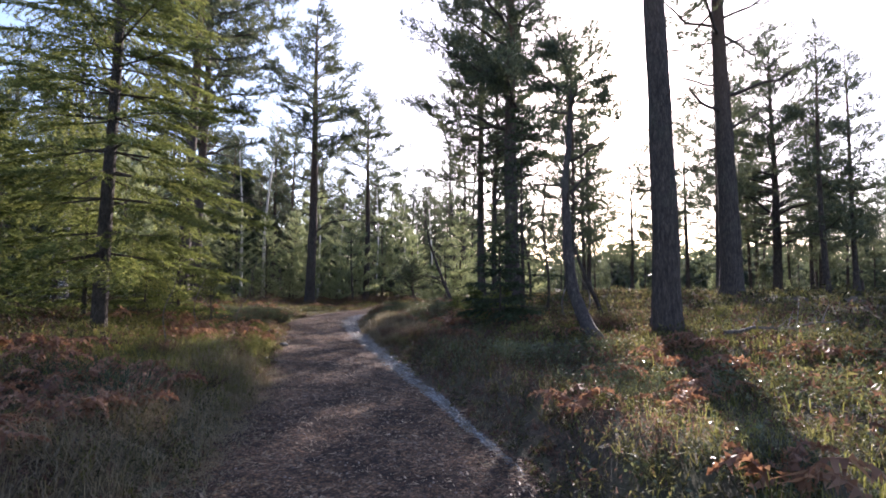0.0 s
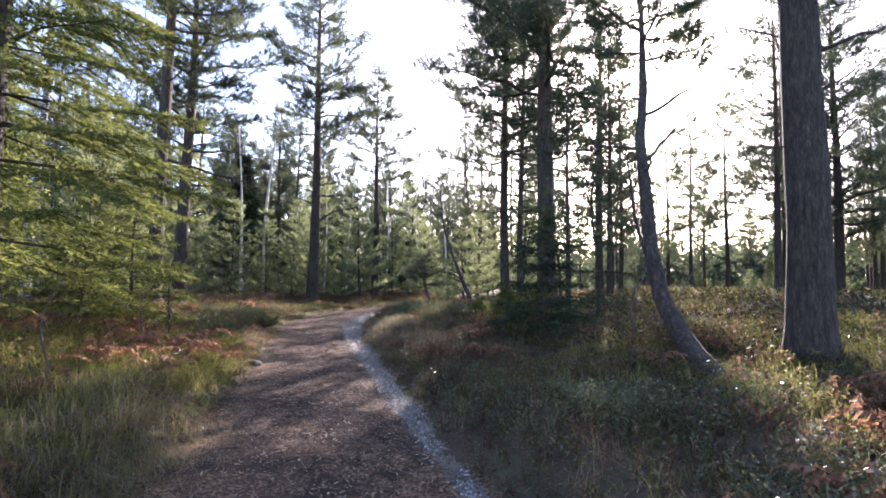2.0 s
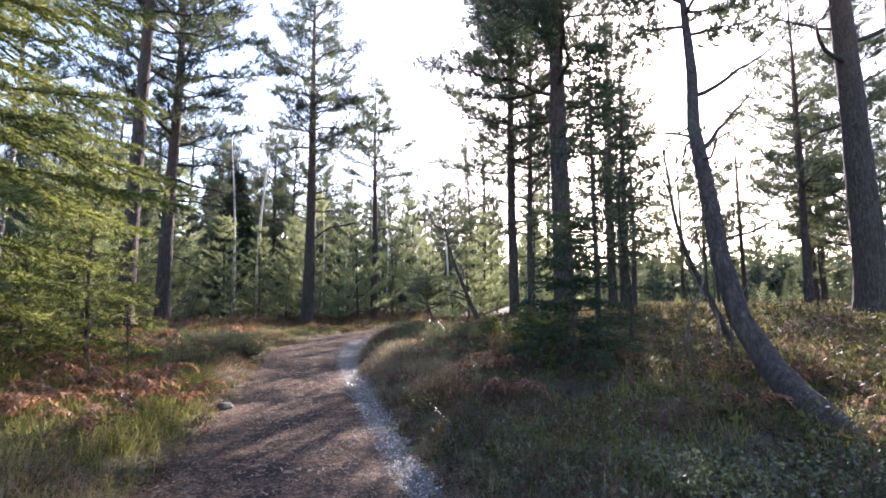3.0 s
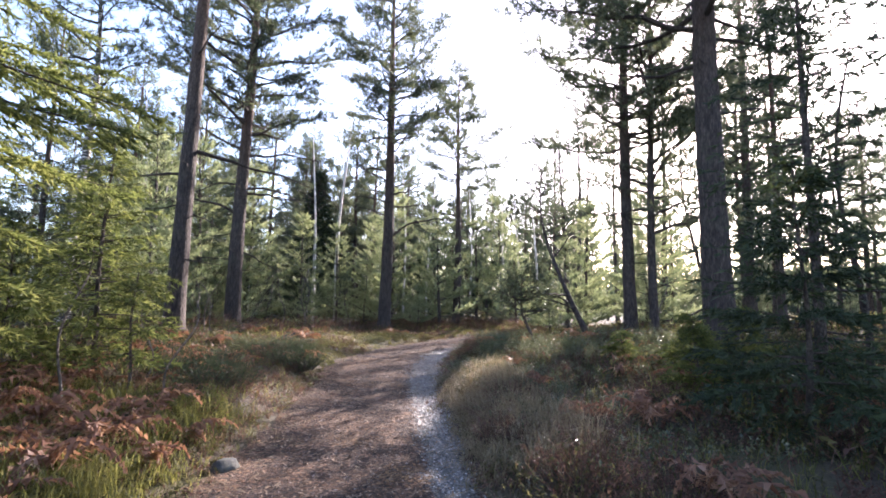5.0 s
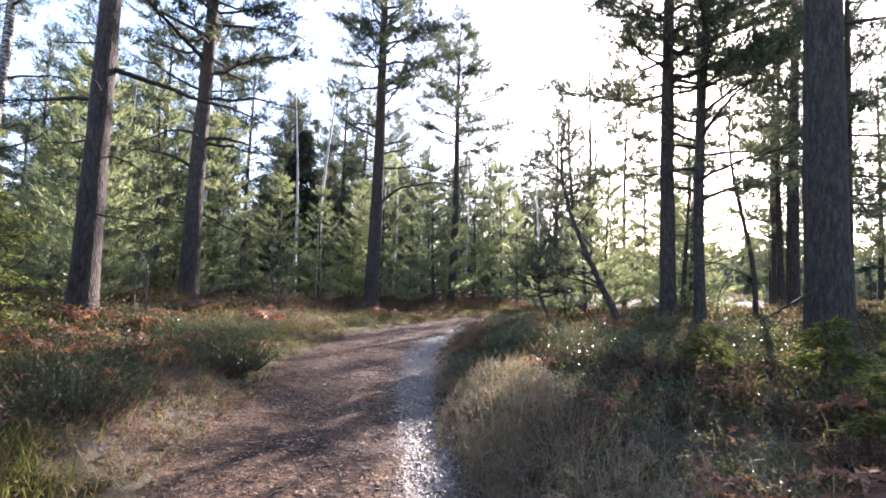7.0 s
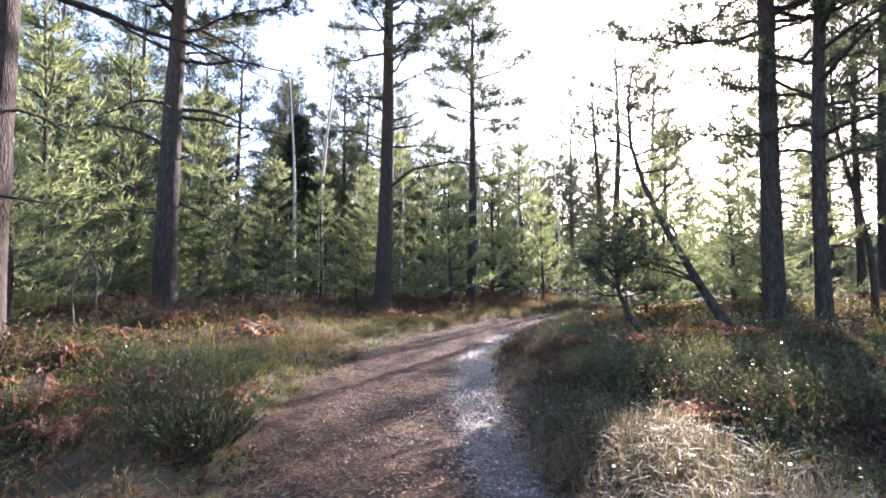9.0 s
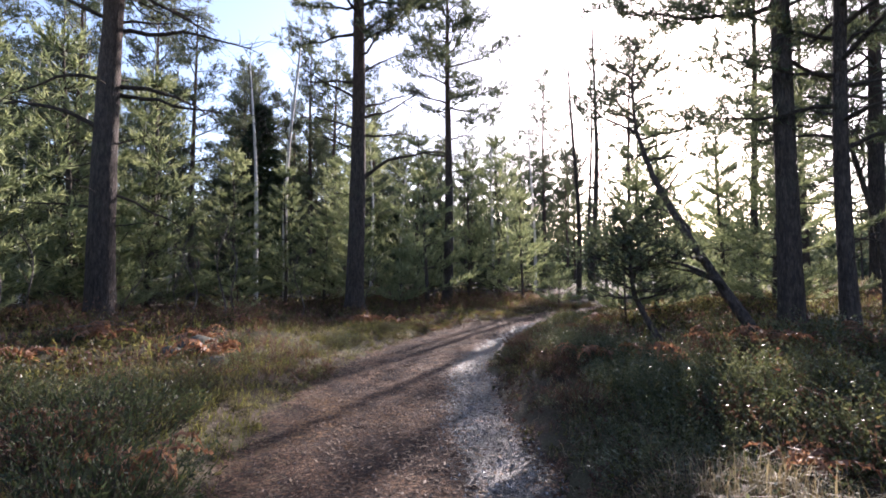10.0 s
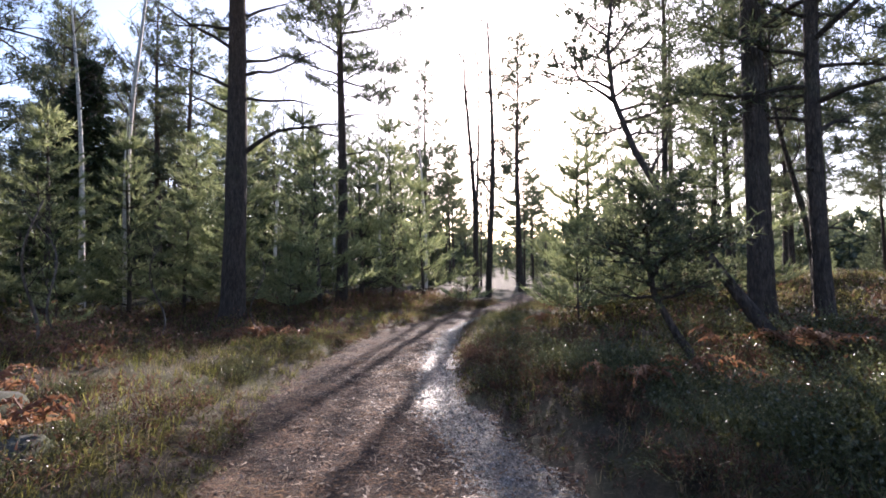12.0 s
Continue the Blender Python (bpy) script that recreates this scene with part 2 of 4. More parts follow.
class Soup:
    """Gathers triangles, and makes one mesh of them."""

    def __init__(self):
        self.v, self.f, self.n = [], [], 0

    def add(self, v, f):
        self.v.append(np.asarray(v, float).reshape(-1, 3))
        self.f.append(np.asarray(f, int).reshape(-1, 3) + self.n)
        self.n += len(self.v[-1])

    def tris(self, v):
        self.add(v, np.arange(np.asarray(v).size // 3))

    def tube(self, pts, rad, sides=5, rough=0.0, rng=None):
        pts, rad = np.asarray(pts, float), np.asarray(rad, float)
        d = np.gradient(pts, axis=0)
        d /= np.linalg.norm(d, axis=1)[:, None] + 1e-9
        ref = np.array([1.0, 0.03, 0.02]) if abs(d[:, 2]).mean() > 0.7 else np.array([0.02, 0.03, 1.0])
        s = np.cross(d, ref)
        s /= np.linalg.norm(s, axis=1)[:, None] + 1e-9
        u = np.cross(d, s)
        a = np.arange(sides) * 2 * math.pi / sides
        r = rad[:, None] * np.ones(sides)
        if rough:
            r = r * (1 + rough * rng.normal(size=r.shape))
        ring = pts[:, None] + r[..., None] * (np.cos(a)[None, :, None] * s[:, None] + np.sin(a)[None, :, None] * u[:, None])
        k = len(pts)
        i, j = np.meshgrid(np.arange(k - 1), np.arange(sides), indexing="ij")
        p, q = (i * sides + j).ravel(), (i * sides + (j + 1) % sides).ravel()
        f = np.concatenate([np.stack([p, q, q + sides], 1), np.stack([p, q + sides, p + sides], 1)])
        self.add(ring, f)

    def mesh(self, name, material, smooth=False, marks=None, slots=None):
        v, f = np.concatenate(self.v), np.concatenate(self.f)
        me = bpy.data.meshes.new(name)
        me.vertices.add(len(v))
        me.vertices.foreach_set("co", v.ravel().astype(np.float32))
        me.loops.add(f.size)
        me.loops.foreach_set("vertex_index", f.ravel().astype(np.int32))
        me.polygons.add(len(f))
        me.polygons.foreach_set("loop_start", np.arange(0, f.size, 3, dtype=np.int32))
        me.polygons.foreach_set("use_smooth", np.full(len(f), smooth))
        for one in (material if isinstance(material, (list, tuple)) else [material]):
            me.materials.append(one)
        if slots is not None:
            me.polygons.foreach_set("material_index", np.asarray(slots, np.int32))
        for key, values in (marks or {}).items():
            me.attributes.new(key, "FLOAT", "POINT").data.foreach_set("value", np.asarray(values, np.float32).ravel())
        me.update(calc_edges=True)
        return me


def part(name, soup, material, parent, label="", smooth=False):
    ob = new(name, soup.mesh(name, material, smooth))
    ob.parent = parent
    if label:
        tagged(ob, label)
    return ob


def crown_part(wood, leaf, needle_material, parent):
    """Twigs and needles as one crown."""
    s = Soup()
    w = 0
    for src in (wood, leaf):
        if src.n:
            s.add(np.concatenate(src.v), np.concatenate(src.f))
            w = w or sum(len(f) for f in src.f)
    n = sum(len(f) for f in s.f)
    if not wood.n:
        w = 0
    ob = new("crown", s.mesh("crown", [TWIG_BARK, needle_material], False, None, np.arange(n) >= w))
    ob.parent = parent
    return ob


def unit(v):
    return v / (np.linalg.norm(v, axis=-1, keepdims=True) + 1e-9)


def needles(soup, P, D, n, length, width, spread, rng, along=0.5):
    """n needles at each place P, splayed round the direction D."""
    P, D = np.repeat(P, n, 0), np.repeat(D, n, 0)
    m = len(P)
    d = unit(unit(D) + spread * rng.normal(size=(m, 3)))
    b = unit(np.cross(d, rng.normal(size=(m, 3)))) * (width / 2 * rng.uniform(0.6, 1.3, (m, 1)))
    o = P + unit(D) * (rng.uniform(-along, along, (m, 1)) * length)
    tip = o + d * (length * rng.uniform(0.65, 1.2, (m, 1)))
    soup.tris(np.stack([o - b, o + b, tip], 1))


def bend(p, az, el0, el1, length, k, rng, wob=0.12):
    """A limb's line: from p, leaving at elevation el0 and ending at el1 (degrees)."""
    t = np.linspace(0, 1, k)
    el = np.radians(el0 + (el1 - el0) * t) + rng.normal(0, wob, k)
    a = az + np.cumsum(rng.normal(0, wob, k))
    d = np.stack([np.cos(a) * np.cos(el), np.sin(a) * np.cos(el), np.sin(el)], 1) * (length / (k - 1))
    return np.concatenate([[p], p + np.cumsum(d[:-1], 0)])


def on(pts, s):
    """The places at fractions s of a line, and its directions there."""
    x = np.clip(np.asarray(s), 0, 0.999) * (len(pts) - 1)
    i = x.astype(int)
    f = (x - i)[:, None]
    return pts[i] * (1 - f) + pts[i + 1] * f, unit(pts[i + 1] - pts[i])


def stem_line(h, rng, lean=(0, 0), sway=0.12, k=16):
    z = np.linspace(-0.25, h, k)
    t = np.clip(z / h, 0, 1)
    a, b = rng.uniform(0, 6.28, 2)
    x = lean[0] * t + sway * t * (1 - t) * 4 * np.sin(a + 3 * t)
    y = lean[1] * t + sway * t * (1 - t) * 4 * np.sin(b + 3 * t)
    return np.stack([x, y, z], 1)


def thing(name, x, y, z, label, category, group="", kind=""):
    ob = new(name)
    ob.location = (x, y, z)
    ob.empty_display_size = 0.2
    return tagged(ob, label, category, group, kind)


def pine(x, y, h, d, cb, cr, seed, lean=(0, 0), dead=(), limbs=38, needle=(0.19, 0.027), dense=1.0, sway=0.12, label="", line=None, sides=14, stubs=7, group="tall pines", fine=True, trunk_bark=None):
    """A grown pine: bare furrowed trunk, dead lower limbs, an uneven crown of needle tufts."""
    rng = np.random.default_rng(seed)
    ob = thing("pine_tree", x, y, ground_z(x, y), label or "tall Scots pine with bare trunk and high crown", "tree", group)
    line = stem_line(h, rng, lean, sway, 30 if fine else 10) if line is None else line
    hh = line[-1, 2]
    t = np.clip(line[:, 2] / hh, 0, 1)
    rad = d / 2 * (1 - t) ** 0.75 + 0.012 + d * 0.20 * np.exp(-np.clip(line[:, 2], 0, 9) / 0.28)
    tr = Soup()
    tr.tube(line, rad, sides, 0.035, rng)
    part("trunk", tr, trunk_bark or PINE_BARK, ob, smooth=True)
    wood, leaf = Soup(), Soup()

    def limb_part(pts, r0, r1, k, name):
        s = Soup() if fine else wood
        s.tube(pts, np.linspace(r0, r1, len(pts)), k)
        if fine:
            part(name, s, TWIG_BARK, ob, smooth=True)
        return s

    def trunk_at(z):
        i = min(max(np.searchsorted(line[:, 2], z), 1), len(line) - 1)
        f = (z - line[i - 1, 2]) / (line[i, 2] - line[i - 1, 2] + 1e-9)
        return line[i - 1] * (1 - f) + line[i] * f

    P, D = [], []
    for k in range(limbs):
        u = (k + rng.uniform(0, 0.8)) / limbs
        z = cb + (hh - cb) * u
        prof = (0.45 + 0.55 * math.sin(math.pi * min(1, u * 0.8 + 0.25))) * (1 - u * u) ** 0.5
        L = max(0.35, cr * prof * rng.uniform(0.5, 1.15))
        az = k * 2.4 + rng.normal(0, 0.5)
        pts = bend(trunk_at(z), az, 8 + 38 * u + rng.normal(0, 10), 14 + 26 * u + rng.normal(0, 12), L, 7 if fine else 4, rng, 0.17)
        limb_part(pts, 0.013 * L + 0.016, 0.007, 5 if fine else 3, "limb")
        for s in np.linspace(0.30, 1, max(3, int((3.5 + 3.8 * L) * dense))):
            p0, dd = on(pts, [s])
            side = rng.choice((-1, 1)) * rng.uniform(0.4, 1.1) if s < 0.98 else 0
            a2 = math.atan2(dd[0, 1], dd[0, 0]) + side
            l2 = (0.30 + 0.26 * L * (1.15 - s)) * rng.uniform(0.7, 1.3)
            tw = bend(p0[0], a2, rng.uniform(-5, 30), rng.uniform(15, 50), l2, 3, rng, 0.2)
            if fine:
                wood.tube(tw, np.linspace(0.011, 0.004, 3), 3)
            m = max(3, int(l2 * (9 if fine else 12) * dense))
            q, qd = on(tw, np.linspace(0.2, 1, m))
            P.append(q + rng.normal(0, 0.06 if fine else 0.13, q.shape))
            D.append(unit(qd + np.array([0, 0, 0.35]) + rng.normal(0, 0.45, q.shape)))
            m = 3 if fine else 2
            P.append(tw[-1] + rng.normal(0, 0.11, (m, 3)))
            D.append(unit(rng.normal(0, 0.6, (m, 3)) + np.array([0, 0, 0.6]) + qd[-1]))
    for z, az, L, e0, e1 in dead:
        pts = bend(trunk_at(z), radians(az), e0, e1, L, 10, rng, 0.13)
        s = limb_part(pts, 0.013 * L + 0.016, 0.006, 6, "dead_limb")
        for q in rng.uniform(0.3, 0.98, int(3 + L * 2.2)):
            p0, dd = on(pts, [q])
            tw = bend(p0[0], math.atan2(dd[0, 1], dd[0, 0]) + rng.choice((-1, 1)) * rng.uniform(0.3, 1.0), rng.uniform(-40, 40), rng.uniform(-30, 50), L * rng.uniform(0.12, 0.35), 5, rng, 0.3)
            wood.tube(tw, np.linspace(0.011, 0.003, 5), 3)
    for k in range(stubs if fine else 0):
        z = rng.uniform(min(1.6, cb * 0.4), cb)
        pts = bend(trunk_at(z), rng.uniform(0, 6.28), rng.uniform(-20, 20), rng.uniform(-30, 30), rng.uniform(0.25, 1.3), 5, rng, 0.25)
        limb_part(pts, 0.022, 0.005, 4, "dead_limb")
    needles(leaf, np.concatenate(P), np.concatenate(D), 12 if fine else 7, needle[0], needle[1], 0.8, rng)
    crown_part(wood, leaf, NEEDLE_PINE, ob)
    return ob


def spruce(x, y, h, r, seed, low=0.3, material=None, needle=(0.10, 0.022), dense=1.0, trunk=0.0, label="", droop=14, step=0.34, per=6):
    """A spruce: whorls of drooping limbs with flat hanging sprays."""
    rng = np.random.default_rng(seed)
    ob = thing("spruce_tree", x, y, ground_z(x, y), label or "green Norway spruce with drooping branches", "tree", "spruces")
    line = stem_line(h, rng, (0, 0), 0.04, 12)
    d = trunk or h * 0.02
    tr, wood, leaf = Soup(), Soup(), Soup()
    tr.tube(line, d / 2 * (1 - np.clip(line[:, 2] / h, 0, 1)) + 0.006, 10, 0.03, rng)
    part("trunk", tr, SPRUCE_BARK, ob, smooth=True)
    P, D = [], []
    z = low
    while z < h * 0.98:
        u = (z - low) / (h - low)
        n = 6 if h > 3 else 5
        a0 = rng.uniform(0, 6.28)
        for k in range(n):
            L = max(0.12, r * (1 - u) ** 0.8 * rng.uniform(0.7, 1.12) * (0.75 if u < 0.08 else 1))
            c = np.array([line[:, 0].mean(), line[:, 1].mean(), z + rng.uniform(-0.1, 0.1)])
            pts = bend(c, a0 + k * 6.28 / n + rng.normal(0, 0.15), 8 - droop * (1 - u) + 30 * u, -droop * (1 - u) + 25 * u + rng.normal(0, 6), L, 7, rng, 0.07)
            wood.tube(pts[::3], np.linspace(0.007 * L + 0.008, 0.003, 7)[::3], 3)
            q, qd = on(pts, np.linspace(0.25, 1, max(3, int(L * 12 * dense))))
            P.append(q)
            D.append(qd)
            for s in np.linspace(0.22, 0.97, max(3, int(L * 6.5 * dense))):
                p0, dd = on(pts, [s])
                for sg in (-1, 1):
                    l2 = (0.12 + 0.36 * L * (1.05 - s)) * rng.uniform(0.7, 1.25)
                    tw = bend(p0[0], math.atan2(dd[0, 1], dd[0, 0]) + sg * rng.uniform(0.55, 0.95), -10, -32, l2, 3, rng, 0.1)
                    q, qd = on(tw, np.linspace(0.15, 1, max(2, int(l2 * 14 * dense))))
                    P.append(q)
                    D.append(qd)
        z += step * rng.uniform(0.8, 1.2) * (1 - 0.35 * u)
    needles(leaf, np.concatenate(P), np.concatenate(D), per, needle[0], needle[1], 0.5, rng)
    crown_part(wood, leaf, material or NEEDLE_SPRUCE, ob)
    return ob


def young_pine(h, r, seed, name="young_pine", needle=(0.11, 0.017), dense=1.0, material=None, label=""):
    """A bushy young pine with upright shoots, at the origin."""
    rng = np.random.default_rng(seed)
    ob = thing(name, 0, 0, 0, label or "bushy light green young pine sapling", "sapling", "young pines")
    line = stem_line(h, rng, rng.normal(0, 0.08, 2), 0.05, 8)
    tr, wood, leaf = Soup(), Soup(), Soup()
    tr.tube(line, 0.012 * h * (1 - np.clip(line[:, 2] / h, 0, 1)) + 0.006, 7)
    part("trunk", tr, SPRUCE_BARK, ob, smooth=True)
    P, D = [], []
    z = 0.22
    while z < h * 0.95:
        u = z / h
        n = rng.integers(6, 9)
        swell = rng.uniform(0.8, 1.15)
        for k in range(n):
            L = max(0.15, r * (1.02 - u) ** 0.85 * swell * rng.uniform(0.65, 1.15))
            p0, _ = on(line, [min(0.99, (z + 0.25) / (h + 0.25))])
            pts = bend(p0[0], k * 6.28 / n + rng.uniform(0, 0.9), 8 + 26 * u, 34 + 30 * u, L, 6, rng, 0.10)
            wood.tube(pts[::5 if dense < 0.7 else 1], np.linspace(0.010, 0.004, 6)[::5 if dense < 0.7 else 1], 3)
            q, qd = on(pts, np.linspace(0.25, 1, max(3, int(L * 11 * dense))))
            P.append(q)
            D.append(qd)
            for s in np.linspace(0.4, 0.98, max(2, int(L * 6.5 * dense))):
                p1, dd = on(pts, [s])
                for sg in (-1, 1):
                    tw = bend(p1[0], math.atan2(dd[0, 1], dd[0, 0]) + sg * rng.uniform(0.35, 0.95), 15, 55, (0.12 + 0.30 * L * (1.1 - s)) * rng.uniform(0.7, 1.2), 3, rng, 0.15)
                    q, qd = on(tw, np.linspace(0.25, 1, 3))
                    P.append(q)
                    D.append(qd + np.array([0, 0, 0.25]))
        z += 0.35 * rng.uniform(0.75, 1.25)
    q, qd = on(line, np.linspace(0.8, 1, 5))
    P.append(q)
    D.append(qd)
    needles(leaf, np.concatenate(P), np.concatenate(D), 7, needle[0], needle[1], 0.5, rng)
    crown_part(wood, leaf, material or NEEDLE_YOUNG, ob)
    return ob


def birch(x, y, h, d, seed, lean=(0, 0), z0=None, twigs=22, label="", material=None, name="birch_tree", crown=0.45):
    """A leafless birch: pale trunk and fine upright twigs."""
    rng = np.random.default_rng(seed)
    ob = thing(name, x, y, ground_z(x, y) if z0 is None else z0, label or "slender leafless birch with pale bark", "tree", "bare birches")
    line = stem_line(h, rng, lean, 0.22, 16)
    tr, wood = Soup(), Soup()
    tr.tube(line, d / 2 * (1 - np.clip(line[:, 2] / h, 0, 1)) ** 0.8 + 0.008, 9, 0.03, rng)
    part("trunk", tr, material or BIRCH_BARK, ob, smooth=True)
    for k in range(twigs):
        u = rng.uniform(crown, 0.98)
        p0, _ = on(line, [u])
        L = h * 0.17 * (1.25 - u) * rng.uniform(0.5, 1.3) + 0.3
        pts = bend(p0[0], rng.uniform(0, 6.28), rng.uniform(25, 55), rng.uniform(50, 85), L, 6, rng, 0.16)
        wood.tube(pts, np.linspace(0.008 * L + min(0.012, d * 0.12), 0.005, 6), 4)
        for s in rng.uniform(0.25, 1, 5):
            p1, dd = on(pts, [s])
            tw = bend(p1[0], rng.uniform(0, 6.28), rng.uniform(20, 60), rng.uniform(40, 80), L * rng.uniform(0.2, 0.45), 4, rng, 0.2)
            wood.tube(tw, np.linspace(min(0.011, d * 0.12), 0.004, 4), 3)
    part("crown", wood, TWIG_BARK, ob, "fine bare twigs", True)
    return ob


# ---------------------------------------------------------------- the lie of the land
PATH_Y = (-60, -6, 0, 3.6, 7, 12, 16, 19, 22, 25, 28, 31, 34, 38, 44, 60)
PATH_X = (6, -0.1, -0.5, -0.55, -1.3, -2.75, -3.85, -4.6, -4.75, -4.2, -3.2, -1.4, 0.9, 3.4, 6.0, 12.0)
PATH_W = (1.2, 1.2, 1.3, 1.3, 1.22, 1.2, 1.2, 1.35, 1.2, 1.15, 1.0, 0.9, 0.8, 0.8, 0.8, 0.8)


def path_x(y):
    return np.interp(y, PATH_Y, PATH_X)


def path_w(y):
    return np.interp(y, PATH_Y, PATH_W)


def ss(a, b, x):
    t = np.clip((x - a) / (b - a), 0, 1)
    return t * t * (3 - 2 * t)


def waves(x, y, f, seed):
    """Gentle uneven swells between -1 and 1."""
    r = np.random.default_rng(seed)
    s = 0.0
    for k in range(7):
        a, b, c, g = r.uniform(0, 6.28, 3).tolist() + [r.uniform(0.6, 1.7)]
        s = s + np.sin((x * math.cos(a) + y * math.sin(a)) * f * g + b + 0.8 * np.sin((x * math.sin(c) - y * math.cos(c)) * f * 0.7 + c))
    return s / 4.0


def land(x, y):
    """Height of the forest floor without the path's own surface."""
    x, y = np.asarray(x, float), np.asarray(y, float)
    side = x - path_x(y)
    d = np.abs(side) - path_w(y)
    left = (0.24 * ss(0, 0.8, d) + 0.26 * ss(1.0, 4.5, d)) * (1 - 0.75 * ss(22, 28, y))
    right = (0.30 * ss(0, 1.0, d) + 0.34 * ss(1, 6, d) + 0.45 * ss(6, 13, d)) * (1 - 0.45 * ss(25, 40, y))
    z = np.where(side < 0, left, right)
    off = ss(0, 0.8, d)
    z = z + off * (0.085 * waves(x, y, 1.3, 3) + 0.055 * waves(x, y, 3.6, 5)) * (1 - ss(60, 120, np.hypot(x, y)))
    return z - 0.07 * (1 - ss(-0.25, 0.12, d))


def ground_z(x, y):
    return float(land(x, y))


def sheet(name, xs, ys, zf, material, label, category):
    X, Y = np.meshgrid(xs, ys)
    v = np.stack([X, Y, zf(X, Y)], -1).reshape(-1, 3)
    i, j = np.meshgrid(np.arange(len(ys) - 1), np.arange(len(xs) - 1), indexing="ij")
    a = (i * len(xs) + j).ravel()
    w = len(xs)
    s = Soup()
    s.add(v, np.concatenate([np.stack([a, a + 1, a + w + 1], 1), np.stack([a, a + w + 1, a + w], 1)]))
    return tagged(new(name, s.mesh(name, material, True)), label, category, kind="structure")


def spaced(a, b, near, far_lo, far_hi):
    mid = np.arange(a, b, near)
    lo = a - np.geomspace(near, a - far_lo, 30)[::-1]
    hi = b + np.geomspace(near, far_hi - b, 30)
    return np.concatenate([lo, mid, hi])


sheet("ground", spaced(-14, 12, 0.18, -900, 900), spaced(-4, 36, 0.18, -900, 900), land, EARTH,
      "mossy forest floor of heather, needles and dry grass", "ground")


def wet_w(y):
    return np.interp(y, (3.5, 5, 8, 12, 16, 19, 22, 26, 30, 33, 36), (0.0, 0.08, 0.26, 0.42, 0.60, 0.72, 0.62, 0.48, 0.38, 0.3, 0))


def edge(x, y):
    """Metres beyond the path's ragged edge."""
    return np.abs(x - path_x(y)) - path_w(y) + 0.10 * waves(x, y, 3.0, 21) + 0.05 * waves(x, y, 9.0, 22)


def path_z(x, y):
    u = (x - path_x(y)) / path_w(y)
    return 0.020 * waves(x, y, 2.2, 11) + 0.012 * waves(x, y, 9, 12) + 0.007 * waves(x, y, 27, 13) - 0.03 * np.exp(-((u - 0.75) / 0.25) ** 2) - 0.012 * np.exp(-((u + 0.4) / 0.3) ** 2)


def trail(y0=-5, y1=42, step=0.06, over=0.45):
    ys = np.arange(y0, y1, step)
    n = int(2 * (1.35 + over) / step)
    t = np.linspace(-1, 1, n)
    w = path_w(ys) + over
    Y = np.repeat(ys[:, None], n, 1)
    X = path_x(ys)[:, None] + w[:, None] * t
    d = np.abs(X - path_x(Y)) - path_w(Y)
    k = ss(-0.05, 0.3, d)
    Z = path_z(X, Y) * (1 - k) + (land(X, Y) + 0.012) * k - 0.03 * ss(over - 0.08, over, d)
    e = edge(X, Y)
    right = (X - path_x(Y)) - (path_w(Y) - 0.03)
    ww = wet_w(Y)
    mid_w = 1 - np.abs(right + ww * 0.5) / (ww * 0.5 + 0.02) * 0.5
    wet = np.where(ww > 0.02, np.clip(mid_w, 0, 1), 0)
    i, j = np.meshgrid(np.arange(len(ys) - 1), np.arange(n - 1), indexing="ij")
    a = (i * n + j).ravel()
    s = Soup()
    s.add(np.stack([X, Y, Z], -1), np.concatenate([np.stack([a, a + 1, a + n + 1], 1), np.stack([a, a + n + 1, a + n], 1)]))
    me = s.mesh("path", TRAIL, True, {"worn": 1 - ss(-0.1, 0.42, e), "wet": wet})
    return tagged(new("path", me), "trodden woodland path of brown gravel with a wet runnel", "path", kind="structure")


trail()


def wet_stone():
    m, n, l, p = nodes_of("wet pebbles")
    geo = n.new("ShaderNodeNewGeometry")
    r = ramp(n, [(0.0, (0.040, 0.038, 0.037)), (0.5, (0.14, 0.135, 0.13)), (1.0, (0.45, 0.44, 0.43))])
    l.new(geo.outputs["Random Per Island"], r.inputs[0])
    l.new(r.outputs[0], p.inputs["Base Color"])
    p.inputs["Roughness"].default_value = 0.38
    p.inputs["Specular IOR Level"].default_value = 0.7
    return m


